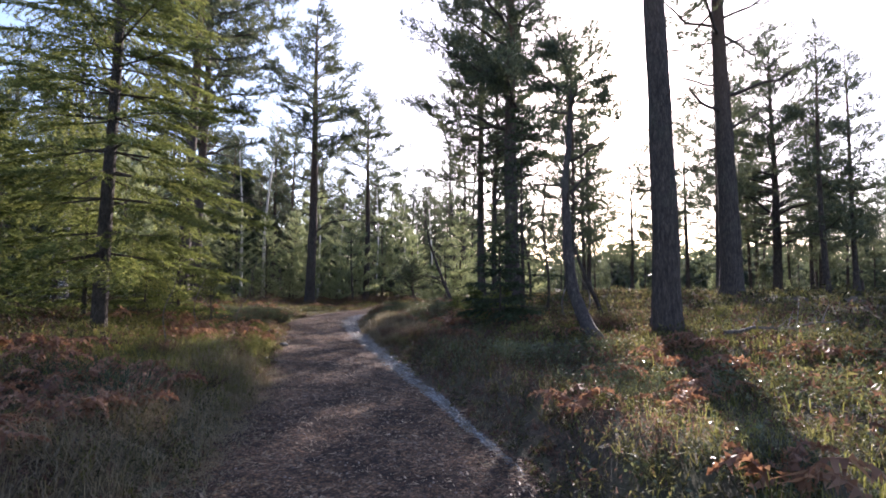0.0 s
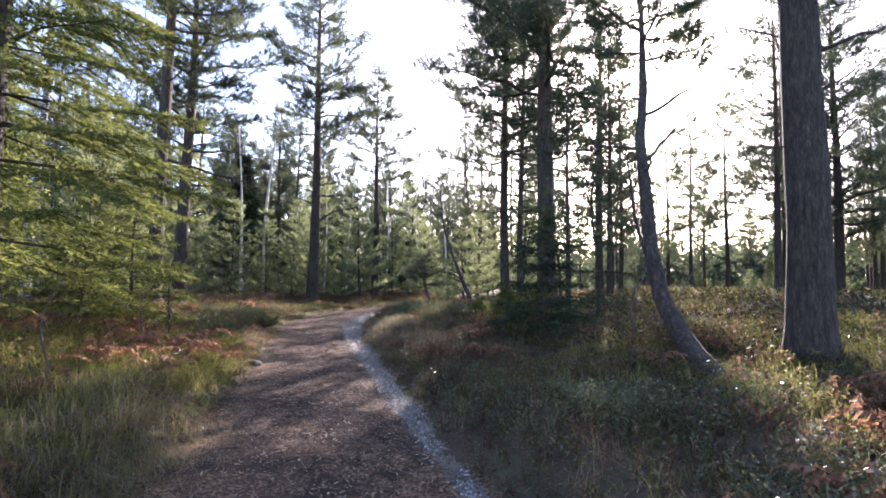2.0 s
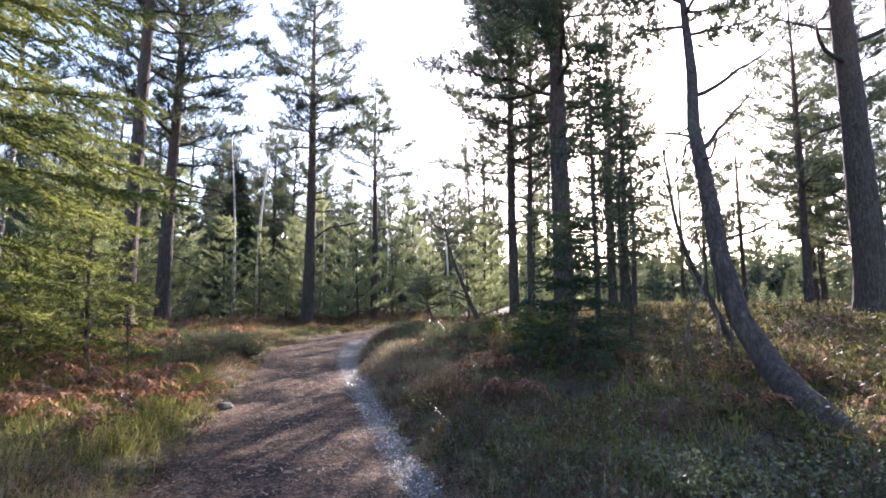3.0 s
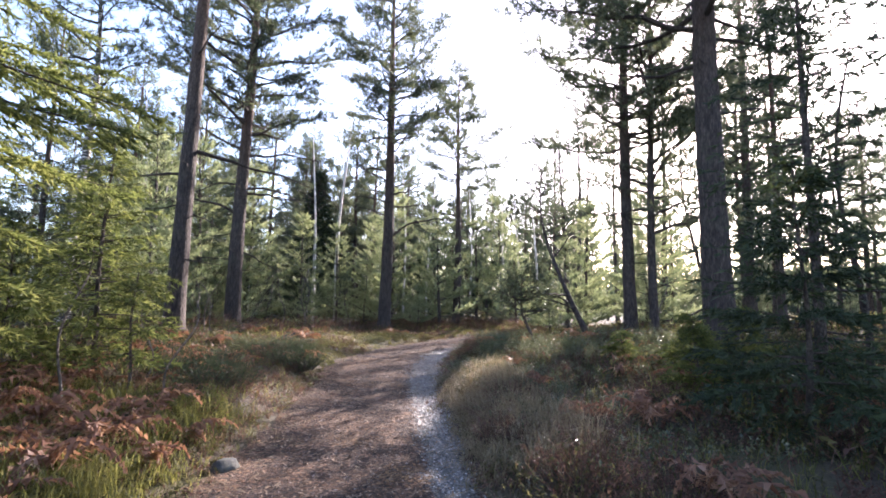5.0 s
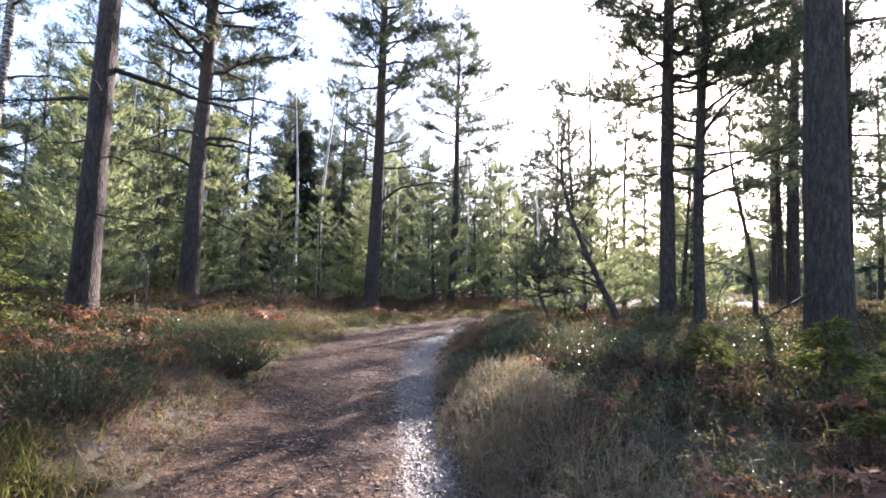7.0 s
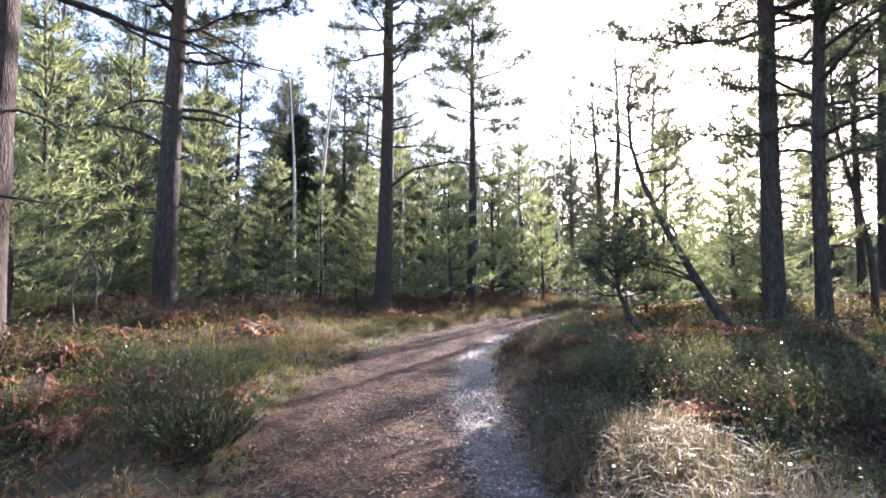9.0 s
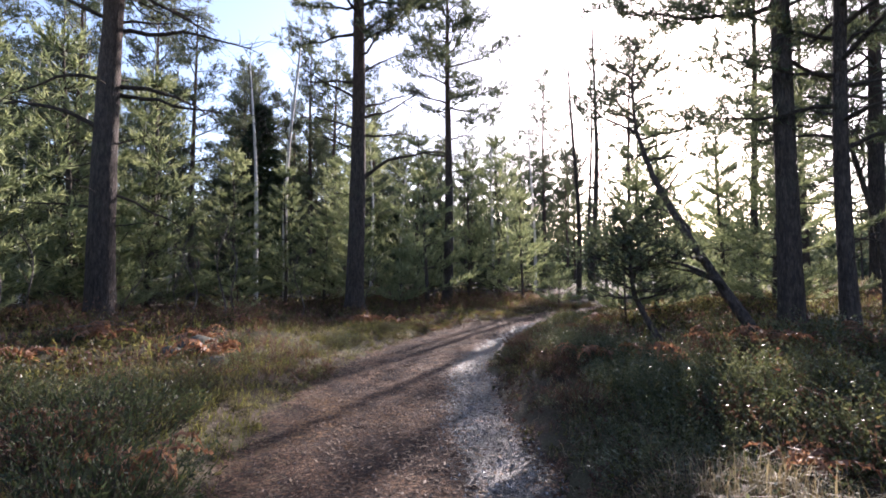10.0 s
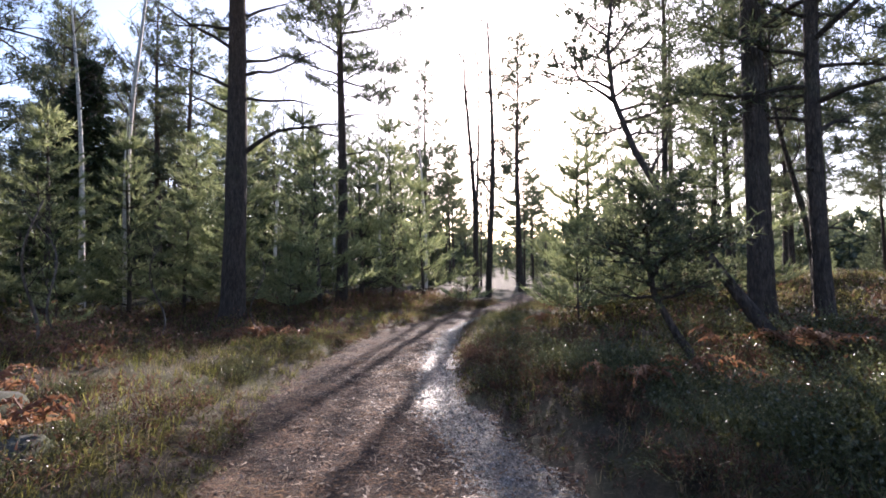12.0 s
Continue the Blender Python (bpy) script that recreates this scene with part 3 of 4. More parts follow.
def pebbles(name, n, seed, material, label, wet):
    """Small angular stones bedded in the path."""
    r = np.random.default_rng(seed)
    if wet:
        y = r.uniform(4.5, 33, n)
        x = path_x(y) + path_w(y) - 0.03 - wet_w(y) * np.clip(r.normal(0.5, 0.30, n), -0.1, 1.2)
        keep = waves(x, y, 5.0, 161) + r.normal(0, 0.4, n) > -0.5
    else:
        y = r.uniform(-2, 30, n)
        x = path_x(y) + path_w(y) * r.uniform(-0.95, 0.95, n)
        keep = np.full(n, True)
    x, y = x[keep], y[keep]
    n = len(x)
    c = np.stack([x, y, path_z(x, y) + 0.002], 1)
    size = r.uniform(0.005, 0.016, n)
    shape = np.array([[1, 0, 0], [0, 1, 0], [-1, 0, 0], [0, -1, 0], [0, 0, 0.75]], float)
    a = r.uniform(0, 6.283, n)
    ca, sa = np.cos(a), np.sin(a)
    v = shape[None] * size[:, None, None] * r.uniform(0.6, 1.4, (n, 5, 1))
    rot = np.stack([v[..., 0] * ca[:, None] - v[..., 1] * sa[:, None], v[..., 0] * sa[:, None] + v[..., 1] * ca[:, None], v[..., 2]], -1)
    rot[:, 4, :2] += r.normal(0, 0.3, (n, 2)) * size[:, None]
    f = np.array([[0, 1, 4], [1, 2, 4], [2, 3, 4], [3, 0, 4]])
    s = Soup()
    s.add(rot + c[:, None], f[None] + 5 * np.arange(n)[:, None, None])
    return tagged(new(name, s.mesh(name, material)), label, "gravel", kind="stuff")


PEBBLE_DRY = leafy("dry pebbles", (0.066, 0.046, 0.036), (0.175, 0.125, 0.098), (0.38, 0.30, 0.25), 0.0, 0.8, 2.0, 0.3)
pebbles("wet_gravel", 15000, 162, wet_stone(), "wet glinting gravel in the runnel", True)
pebbles("gravel", 6000, 163, PEBBLE_DRY, "small loose stones trodden into the path", False)

# ---------------------------------------------------------------- the trees beside the path
pine(-8.09, 29.15, 18.8, 0.58, 8.4, 3.9, 11, limbs=50, dead=[(4.2, 5, 3.9, 38, -22), (5.8, 15, 2.6, 12, 0), (6.4, 0, 2.6, 5, 25), (6.8, 30, 2.6, 25, 20), (7.9, 20, 2.4, 35, 30), (7.0, 195, 2.6, 20, 35), (5.4, 190, 1.8, 5, 20), (6.0, 215, 2.2, 10, -10), (7.6, 165, 2.8, 15, 10)],
     label="tall pine by the path's bend with curved low limb")
pine(-5.54, 34.41, 15.4, 0.42, 8.0, 2.9, 12, limbs=40, dead=[(6.5, 190, 2.2, 5, 20), (7.2, 10, 2.0, 10, 10), (5.8, 0, 1.6, 0, 20)])
pine(-12.19, 23.53, 18.0, 0.56, 7.4, 4.9, 13, limbs=58, dead=[(6.6, 40, 3.4, 8, -18), (5.4, 45, 3.4, 6, -16), (5.2, 25, 3.0, 0, -8), (4.0, 35, 0.9, 12, 20), (6.9, 60, 1.8, 25, 30), (4.3, 225, 3.4, 22, 5), (6.9, 215, 3.0, 30, 20), (5.5, 205, 2.4, 0, -30), (3.0, 30, 2.0, -15, -35), (2.6, 215, 1.8, 5, 0), (7.6, 80, 3.0, 15, -20)],
     label="thick old pine with long bare lower limbs")
pine(-9.37, 17.23, 17.0, 0.42, 8.6, 3.8, 14, limbs=50, lean=(0.2, 0.1), dead=[(7.0, -50, 1.6, 0, 20), (4.6, 30, 3.2, -5, -20), (3.9, 200, 2.0, 5, -15)], label="slim reddish pine on the grassy bank")
pine(1.9, 23.1, 19.0, 0.37, 5.8, 3.5, 15, limbs=74, dead=[(8.0, 190, 3.0, 10, -10), (6.4, 20, 2.6, 5, 15), (5.0, 40, 2.4, 0, -10), (7.0, 350, 3.0, 10, 10)], stubs=9)
pine(2.62, 17.75, 19.0, 0.56, 6.4, 4.2, 16, limbs=62, dead=[(1.0, 200, 1.4, -10, -25), (6.0, 160, 2.4, 0, 20), (5.0, 20, 2.0, 5, 20)])
pine(2.45, 22.45, 14.0, 0.24, 3.0, 2.9, 17, limbs=52, dense=0.8, label="slim pine with long low feathery limbs")
pine(4.6, 43.2, 15.5, 0.28, 9.8, 2.4, 26, limbs=32, dense=0.7)
pine(4.3, 9.2, 19.0, 0.50, 10.5, 3.2, 18, dense=0.6, lean=(-0.25, 0.1), label="thick pine trunk with rough grey bark")
pine(10.3, 17.04, 19.0, 0.72, 9.0, 4.2, 19, dense=0.6, dead=[(6.8, 200, 4.2, 5, -20), (7.4, -20, 4.5, 10, 35), (6.2, 20, 3.6, 20, 45), (7.8, 180, 2.6, 20, 10), (5.2, 170, 2.0, -10, -40)], label="massive pine with crooked dead limbs")
pine(20.2, 28.8, 16.0, 0.50, 2.6, 5.2, 20, limbs=64, dense=1.0, label="broad dense pine with low sweeping limbs")
pine(20.6, 33.4, 16.0, 0.50, 4.0, 3.8, 25, limbs=44, dense=0.9)
pine(7.6, 28.9, 17.0, 0.42, 5.5, 3.2, 21, limbs=40, dense=0.8)
pine(11.4, 38.5, 15.0, 0.36, 4.5, 2.8, 22, limbs=36, dense=0.7)
crook = np.array([[0.05, -0.35, -0.3], [0.02, -0.1, 0.0], [0.0, 0.25, 0.18], [-0.02, 0.6, 0.42], [-0.12, 0.95, 0.9], [-0.18, 1.15, 1.6], [-0.10, 1.5, 2.5], [-0.05, 1.85, 3.4], [0.15, 2.2, 4.3], [0.3, 2.6, 5.3], [0.45, 3.0, 6.3], [0.5, 3.2, 7.4]])
pine(2.8, 8.85, 7.6, 0.22, 5.0, 1.6, 23, line=crook, limbs=14, stubs=6, dead=[(3.0, 20, 1.6, 35, 55), (3.9, -20, 1.4, 20, 50)], label="crooked bent pine leaning over the heather", group="crooked pines")
lean_line = np.array([[0.1, -0.1, -0.3], [0.0, 0.0, 0.0], [-0.35, 0.4, 0.8], [-0.75, 0.95, 1.8], [-1.1, 1.35, 2.8], [-1.3, 1.6, 3.7], [-1.35, 1.65, 4.6], [-1.25, 1.65, 5.4]])
pine(0.48, 21.4, 5.4, 0.13, 3.0, 1.15, 24, line=lean_line, limbs=18, stubs=0, needle=(0.085, 0.022), dead=[(0.7, 200, 1.6, 30, 0), (0.9, 120, 1.9, 20, 10), (1.2, 230, 1.8, 10, -10), (1.6, 60, 1.5, 35, 20), (2.4, 20, 1.2, 40, 60)], label="leaning sapling tree with sparse foliage", group="crooked pines")

spruce(-6.5, 9.1, 13.0, 3.3, 31, low=1.5, trunk=0.28, needle=(0.085, 0.016), dense=1.15, per=9, label="large green spruce with sunlit drooping sprays", step=0.52, droop=20)
# these two carry their shade in the needle colour
spruce(1.45, 12.3, 2.5, 1.2, 32, low=0.12, material=NEEDLE_SHADED, needle=(0.09, 0.022), dense=1.4, label="low dark young spruce in shade")
spruce(2.3, 13.7, 6.4, 1.75, 33, low=0.3, material=NEEDLE_SHADED, needle=(0.11, 0.026), dense=0.5, step=0.5, label="young spruce beside pine trunks, needles coloured dark for shade")
spruce(-8.5, 14.4, 2.6, 1.6, 39, low=0.15, needle=(0.08, 0.017), dense=1.3, label="bushy young spruce with fresh green sprays")
spruce(-7.6, 12.2, 2.0, 1.1, 34, low=0.15, needle=(0.09, 0.02), dense=1.3, label="small spruce sapling on the verge")
for sx, sy, sh, sr, sd in ((0.9, 13.6, 0.8, 0.5, 171), (1.9, 14.8, 0.9, 0.55, 172), (0.5, 16.3, 0.6, 0.4, 173), (1.6, 16.0, 0.7, 0.45, 174)):
    spruce(sx, sy, sh, sr, sd, low=0.06, needle=(0.07, 0.016), dense=2.0, step=0.16, droop=4, label="tiny green spruce seedling in the heather")
for sx, sy, sh, sr, sd in ((-7.3, 13.3, 3.8, 1.2, 175), (-9.4, 10.0, 4.6, 1.3, 176), (-6.1, 12.7, 1.6, 0.8, 177), (-10.2, 15.6, 3.4, 1.2, 178), (-8.6, 11.5, 5.0, 1.1, 35), (-8.0, 8.2, 4.2, 0.9, 36), (-10.5, 13.0, 6.0, 1.5, 37), (-6.6, 6.3, 3.0, 0.8, 38)):
    spruce(sx, sy, sh, sr, sd, low=0.5, label="thin understorey spruce with sparse branches", dense=0.9)

# young pines: a few shapes, then repeats
DUSK = "dark green young pine in the wood's shade"
kinds = [young_pine(3.5, 1.15, 41, dense=0.8), young_pine(2.7, 1.0, 42, dense=0.8), young_pine(4.4, 1.35, 43, dense=0.8), young_pine(1.5, 0.8, 44),
         young_pine(3.4, 1.1, 45, needle=(0.16, 0.028), dense=0.5, material=NEEDLE_PINE, label=DUSK), young_pine(2.8, 1.0, 46, needle=(0.16, 0.028), dense=0.5), young_pine(4.4, 1.4, 48, needle=(0.17, 0.030), dense=0.5, material=NEEDLE_PINE, label=DUSK)]
rng = np.random.default_rng(7)
spots = [(-13.5, 31.0, 2, 1.15), (-12.0, 32.5, 0, 1.2), (-10.6, 33.2, 1, 1.2), (-9.4, 34.5, 2, 1.0), (-15.4, 29.0, 2, 1.05), (-17.0, 27.5, 0, 1.25), (-7.2, 36.0, 0, 1.1), (-6.2, 33.0, 1, 1.1),
         (-4.8, 37.5, 1, 1.2), (-3.3, 38.5, 0, 1.0), (-17.5, 24.5, 2, 1.0), (-15.3, 22.8, 0, 1.0), (-11.5, 28.0, 3, 1.0), (-13.6, 25.6, 3, 1.15), (-12.6, 21.0, 3, 1.0), (-8.9, 32.0, 1, 1.0), (-7.0, 31.2, 3, 1.3),
         (-18.5, 30.0, 2, 1.1), (-11.2, 36.0, 2, 1.1), (-2.2, 36.0, 1, 1.2), (-0.9, 33.6, 3, 1.2), (0.2, 26.2, 1, 1.05), (1.0, 27.6, 0, 0.9), (-0.5, 25.0, 3, 1.2), (3.0, 25.6, 2, 0.95), (3.8, 30.0, 0, 1.0), (5.2, 33.0, 1, 1.2)]
for k in range(40):
    a = rng.uniform(-24, 16)
    spots.append((a, rng.uniform(38, 52) - 0.5 * max(0, -a - 10) + (6 if a > 2 else 0), int(rng.integers(4, 7)), rng.uniform(0.7, 1.45) if a < -10 else rng.uniform(0.5, 1.0)))
for k in range(26):
    spots.append((rng.uniform(8, 40), rng.uniform(40, 85), int(rng.integers(4, 7)), rng.uniform(0.7, 1.3)))
for k in range(70):
    a, q = radians(rng.uniform(4, 62)), rng.uniform(36, 85)
    spots.append((q * math.sin(a), q * math.cos(a), int(rng.integers(4, 7)), rng.uniform(0.3, 0.8)))
for k in range(22):
    spots.append((rng.uniform(-26, -13), rng.uniform(14, 32), int(rng.integers(0, 3)), rng.uniform(0.6, 1.1)))
used = set()
for count, (sx, sy, k, sc) in enumerate(spots):
    if count < 12:
        sc *= 1.35
    m = pose(sx, sy, ground_z(sx, sy) - 0.03, 0, 0, rng.uniform(0, 360)) @ Matrix.Diagonal((sc, sc, sc * rng.uniform(0.9, 1.1), 1))
    if k in used:
        copy_thing(kinds[k], m)
    else:
        kinds[k].matrix_basis = m
        used.add(k)

# a small leaning pine by the bend
bush_line = np.array([[0.12, -0.05, -0.25], [0.0, 0.0, 0.0], [-0.28, 0.1, 0.45], [-0.48, 0.2, 0.9], [-0.52, 0.25, 1.3], [-0.5, 0.25, 1.7], [-0.46, 0.22, 2.0]])
pine(-0.9, 21.0, 2.0, 0.07, 0.8, 0.85, 47, line=bush_line, limbs=24, stubs=0, needle=(0.10, 0.016), dense=1.0, label="small dark pine leaning beside the path", group="crooked pines")

# birches
birch(-15.4, 36.57, 13.5, 0.24, 51, (-0.8, 0.3))
birch(-12.93, 34.55, 14.0, 0.26, 52, (0.6, 0))
birch(1.45, 39.04, 15.5, 0.32, 53, (0.2, 0.2), crown=0.3, twigs=54, material=SPRUCE_BARK, label="slim bare grey-stemmed tree with upright twigs")
birch(0.9, 39.6, 14.0, 0.28, 54, (-0.4, 0.2), crown=0.3, twigs=50, material=SPRUCE_BARK, label="slim bare grey-stemmed tree with upright twigs")
birch(2.84, 46.8, 16.5, 0.22, 55, (0.1, 0), crown=0.5, material=SPRUCE_BARK, label="slim bare grey-stemmed tree with upright twigs")
pine(-16.0, 20.2, 13.0, 0.36, 8.0, 2.6, 56, trunk_bark=OLD_BIRCH_BARK, limbs=26, dense=0.6, sway=0.3, dead=[(6.0, 40, 2.0, 30, -30), (5.0, 200, 2.2, 10, 30), (4.0, 50, 1.6, 20, 40), (3.2, 210, 1.6, 20, 10)], label="weathered tree with pale flaking bark and broken limbs")
birch(4.5, 24.5, 6.8, 0.13, 58, (-0.5, 0.3), crown=0.35, twigs=16, material=SPRUCE_BARK, label="thin crooked bare sapling tree beside the pines")
birch(4.2, 12.6, 3.8, 0.10, 59, (-0.9, 0.4), crown=0.5, twigs=7, material=TWIG_BARK, label="thin curved bare stem beside the crooked pine")
birch(3.1, 14.3, 4.6, 0.075, 60, (0.2, 0.2), crown=0.45, twigs=8, material=TWIG_BARK, label="thin upright bare stem beside the young spruce")
bsrc = birch(-19.0, 33.0, 13.0, 0.2, 57, (0.5, 0.2))
for k, (bx, by) in enumerate(((-22.5, 31.0), (-24.5, 35.5), (-20.8, 28.0), (-27.0, 33.0), (-21.5, 38.5), (-9.5, 44.0), (-6.5, 47.0), (-2.6, 49.0), (-3.6, 46.0), (-17.6, 40.0), (-30.0, 30.0), (-12.0, 46.0), (-1.0, 44.0))):
    copy_thing(bsrc, pose(bx, by, ground_z(bx, by) - 0.05, 0, 0, k * 77) @ Matrix.Scale(0.85 + 0.3 * ((k * 37) % 10) / 10, 4))

# the wood behind: a few shapes, then repeats
MID, FAR = dict(limbs=42, needle=(0.22, 0.034), dense=0.95, sides=8, group="background pines", fine=False), dict(limbs=38, needle=(0.32, 0.060), dense=0.7, sides=6, group="background pines", fine=False)
wood_kinds = [pine(0.88, 57.0, 19.5, 0.36, 6.5, 3.4, 61, **MID), pine(-14.0, 44.0, 16.0, 0.34, 5.0, 3.2, 62, **MID), pine(-20.0, 43.5, 15.0, 0.30, 3.0, 2.8, 63, **MID),
              # background spruce, its shade likewise coloured into the needles
              spruce(-16.8, 39.5, 11.0, 2.6, 64, low=0.4, needle=(0.34, 0.10), dense=0.3, step=0.6, material=NEEDLE_SHADED),
              pine(-16.5, 60.5, 19.0, 0.36, 6.5, 3.4, 65, **FAR), pine(-19.5, 57.0, 16.0, 0.34, 5.0, 3.2, 66, **FAR), pine(-22.0, 63.0, 15.0, 0.30, 3.4, 2.8, 67, **FAR), pine(-6.2, 57.5, 15.5, 0.26, 6.0, 2.1, 68, limbs=32, needle=(0.26, 0.045), dense=0.7, sides=7, group="background pines", fine=False)]
back = [(8.6, 55.5, 1, 0.95), (4.2, 66.0, 0, 0.8), (-1.0, 72.0, 2, 0.9), (-13.0, 50.0, 0, 0.85),
        (6.6, 24.2, 2, 0.8), (8.2, 31.0, 2, 0.85), (4.4, 29.2, 7, 0.85), (-2.0, 49.0, 7, 0.62), (-5.4, 54.5, 7, 0.8), (0.6, 53.0, 7, 0.72), (2.6, 55.5, 7, 0.75), (-8.2, 52.5, 7, 0.75), (5.2, 52.5, 7, 0.66), (-1.2, 60.5, 7, 0.95), (7.4, 50.5, 7, 0.62), (3.4, 48.0, 7, 0.5), (-11.4, 54.0, 7, 0.9), (-13.5, 61.0, 1, 0.95), (-11.0, 64.0, 2, 0.95), (-8.8, 60.5, 1, 0.9), (-6.4, 66.0, 2, 1.0), (-4.0, 62.5, 1, 0.9), (-2.4, 67.0, 2, 1.0), (0.4, 63.0, 1, 0.85), (2.0, 69.0, 2, 0.95), (-15.5, 58.0, 2, 0.9), (-9.8, 68.5, 1, 1.05), (5.0, 66.0, 1, 0.85), (-10.5, 46.5, 3, 0.5), (-7.6, 45.0, 3, 0.42), (-4.6, 46.5, 3, 0.45), (-1.0, 45.5, 3, 0.4), (10.2, 56.0, 7, 0.7), (9.6, 31.5, 1, 0.8), (-17.5, 34.5, 2, 0.95), (-21.0, 36.5, 1, 1.0), (-24.5, 31.0, 1, 1.0), (-18.8, 29.6, 2, 0.9), (-27.0, 37.0, 2, 1.05), (-18.2, 41.0, 2, 0.95), (14.5, 25.0, 1, 0.9), (13.5, 34.0, 2, 0.75), (19.0, 37.0, 1, 0.9), (16.5, 20.5, 2, 0.8), (13.0, 42.0, 2, 0.75), (25.0, 38.0, 1, 0.9), (-22.0, 24.0, 2, 0.95), (-26.0, 20.0, 1, 1.0), (-19.6, 18.0, 2, 0.8), (16.0, 36.0, 1, 0.8), (19.5, 22.5, 2, 0.8), (24.0, 31.0, 2, 0.8), (20.0, 42.0, 1, 0.7), (29.0, 27.0, 2, 0.85), (15.0, 47.0, 2, 0.6), (6.5, 36.5, 2, 0.55), (22.0, 18.0, 1, 0.8)]
for k in range(60):
    a = rng.uniform(-70, -22)
    r = rng.uniform(40, 75)
    back.append((r * math.sin(radians(a)), r * math.cos(radians(a)) + 6, int(rng.choice((0, 1, 2, 2, 1, 3))), rng.uniform(0.7, 1.05)))
for k in range(34):
    a = rng.uniform(-26, 5)
    r = rng.uniform(46, 72) if a < -13 else rng.uniform(78, 112)
    back.append((r * math.sin(radians(a)), r * math.cos(radians(a)) + 6, int(rng.choice((1, 2, 2, 3))), rng.uniform(0.6, 0.95)))
for k in range(22):
    a = rng.uniform(4, 50)
    r = rng.uniform(62, 110)
    back.append((r * math.sin(radians(a)), r * math.cos(radians(a)) + 6, int(rng.choice((0, 1, 2))), rng.uniform(0.55, 0.85)))
for k in range(16):
    a = rng.uniform(46, 85)
    r = rng.uniform(24, 60)
    back.append((r * math.sin(radians(a)), r * math.cos(radians(a)) + 6, int(rng.choice((0, 1, 2))), rng.uniform(0.7, 1.0)))
for k in range(30):
    a = rng.uniform(-48, -8)
    r = rng.uniform(58, 84)
    back.append((r * math.sin(radians(a)), r * math.cos(radians(a)) + 4, int(rng.choice((1, 2, 2, 3, 7))), rng.uniform(0.6, 0.95)))
for k in range(22):
    a = rng.uniform(34, 60)
    r = rng.uniform(30, 62)
    back.append((r * math.sin(radians(a)), r * math.cos(radians(a)) + 4, int(rng.choice((1, 2, 2, 7))), rng.uniform(0.45, 0.9)))
for k in range(18):
    a = rng.uniform(95, 285)
    r = rng.uniform(12, 45)
    back.append((r * math.sin(radians(a)), r * math.cos(radians(a)) - 2, int(rng.choice((0, 1, 2, 3))), rng.uniform(0.7, 1.0)))
for bx, by, k, sc in back:
    if k < 3 and math.hypot(bx + 2, by - 8) > 48:
        k += 4
    copy_thing(wood_kinds[k], pose(bx, by, ground_z(bx, by) - 0.05, 0, 0, rng.uniform(0, 360)) @ Matrix.Scale(sc, 4))


def far_wood():
    """The treeline all round, too far to count."""
    r = np.random.default_rng(71)
    s = Soup()
    P, D = [], []
    for k in range(2000):
        a = r.uniform(0, 6.283) if k < 500 else r.uniform(-1.1, 1.3)
        dist = r.uniform(95, 210)
        x, y, h = dist * math.sin(a), dist * math.cos(a), r.uniform(5, 13) * (0.8 if a > 0.05 else 1.0)
        z = ground_z(x, y)
        s.tube([[x, y, z - 0.5], [x, y, z + h]], [0.2, 0.04], 4)
        m = 44
        u = r.uniform(0.05, 1, m)
        ang = r.uniform(0, 6.283, m)
        rr = 2.6 * (1.05 - u) ** 0.7 * r.uniform(0.3, 1, m)
        P.append(np.stack([x + rr * np.cos(ang), y + rr * np.sin(ang), z + u * h], 1))
        D.append(np.stack([np.cos(ang), np.sin(ang), 0.4 + 0 * u], 1))
    needles(s, np.concatenate(P), np.concatenate(D), 3, 1.3, 0.6, 0.8, r)
    return tagged(new("far_woods", s.mesh("far_woods", NEEDLE_PINE)), "distant dark treeline of conifers beyond the bog", "woods", kind="stuff")


far_wood()

# ---------------------------------------------------------------- ground cover


def scatter(n, seed, dmax, y0=-3.0, y1=36.0, side=None, fall=0.7, patch=None, dmin=0.02):
    """Places beside the path, thinning away from it; patch: (wave, seed, threshold) keeps them in drifts."""
    r = np.random.default_rng(seed)
    y = r.uniform(y0, y1, n)
    d = dmin + fall * (np.power((dmax + fall) / fall, r.uniform(0, 1, n)) - 1)
    sg = r.choice((-1, 1), n) if side is None else np.full(n, side)
    d = d + 0.12 * r.normal(size=n) * (d < 0.5)
    x = path_x(y) + sg * (path_w(y) + d)
    if patch:
        keep = waves(x, y, patch[0], patch[1]) + r.normal(0, 0.25, n) > patch[2]
        x, y, d = x[keep], y[keep], d[keep]
    keep = ~((np.abs(x + 0.5) < 0.3) & (np.abs(y) < 0.3))
    x, y, d = x[keep], y[keep], d[keep]
    return np.stack([x, y, land(x, y)], 1), d, r


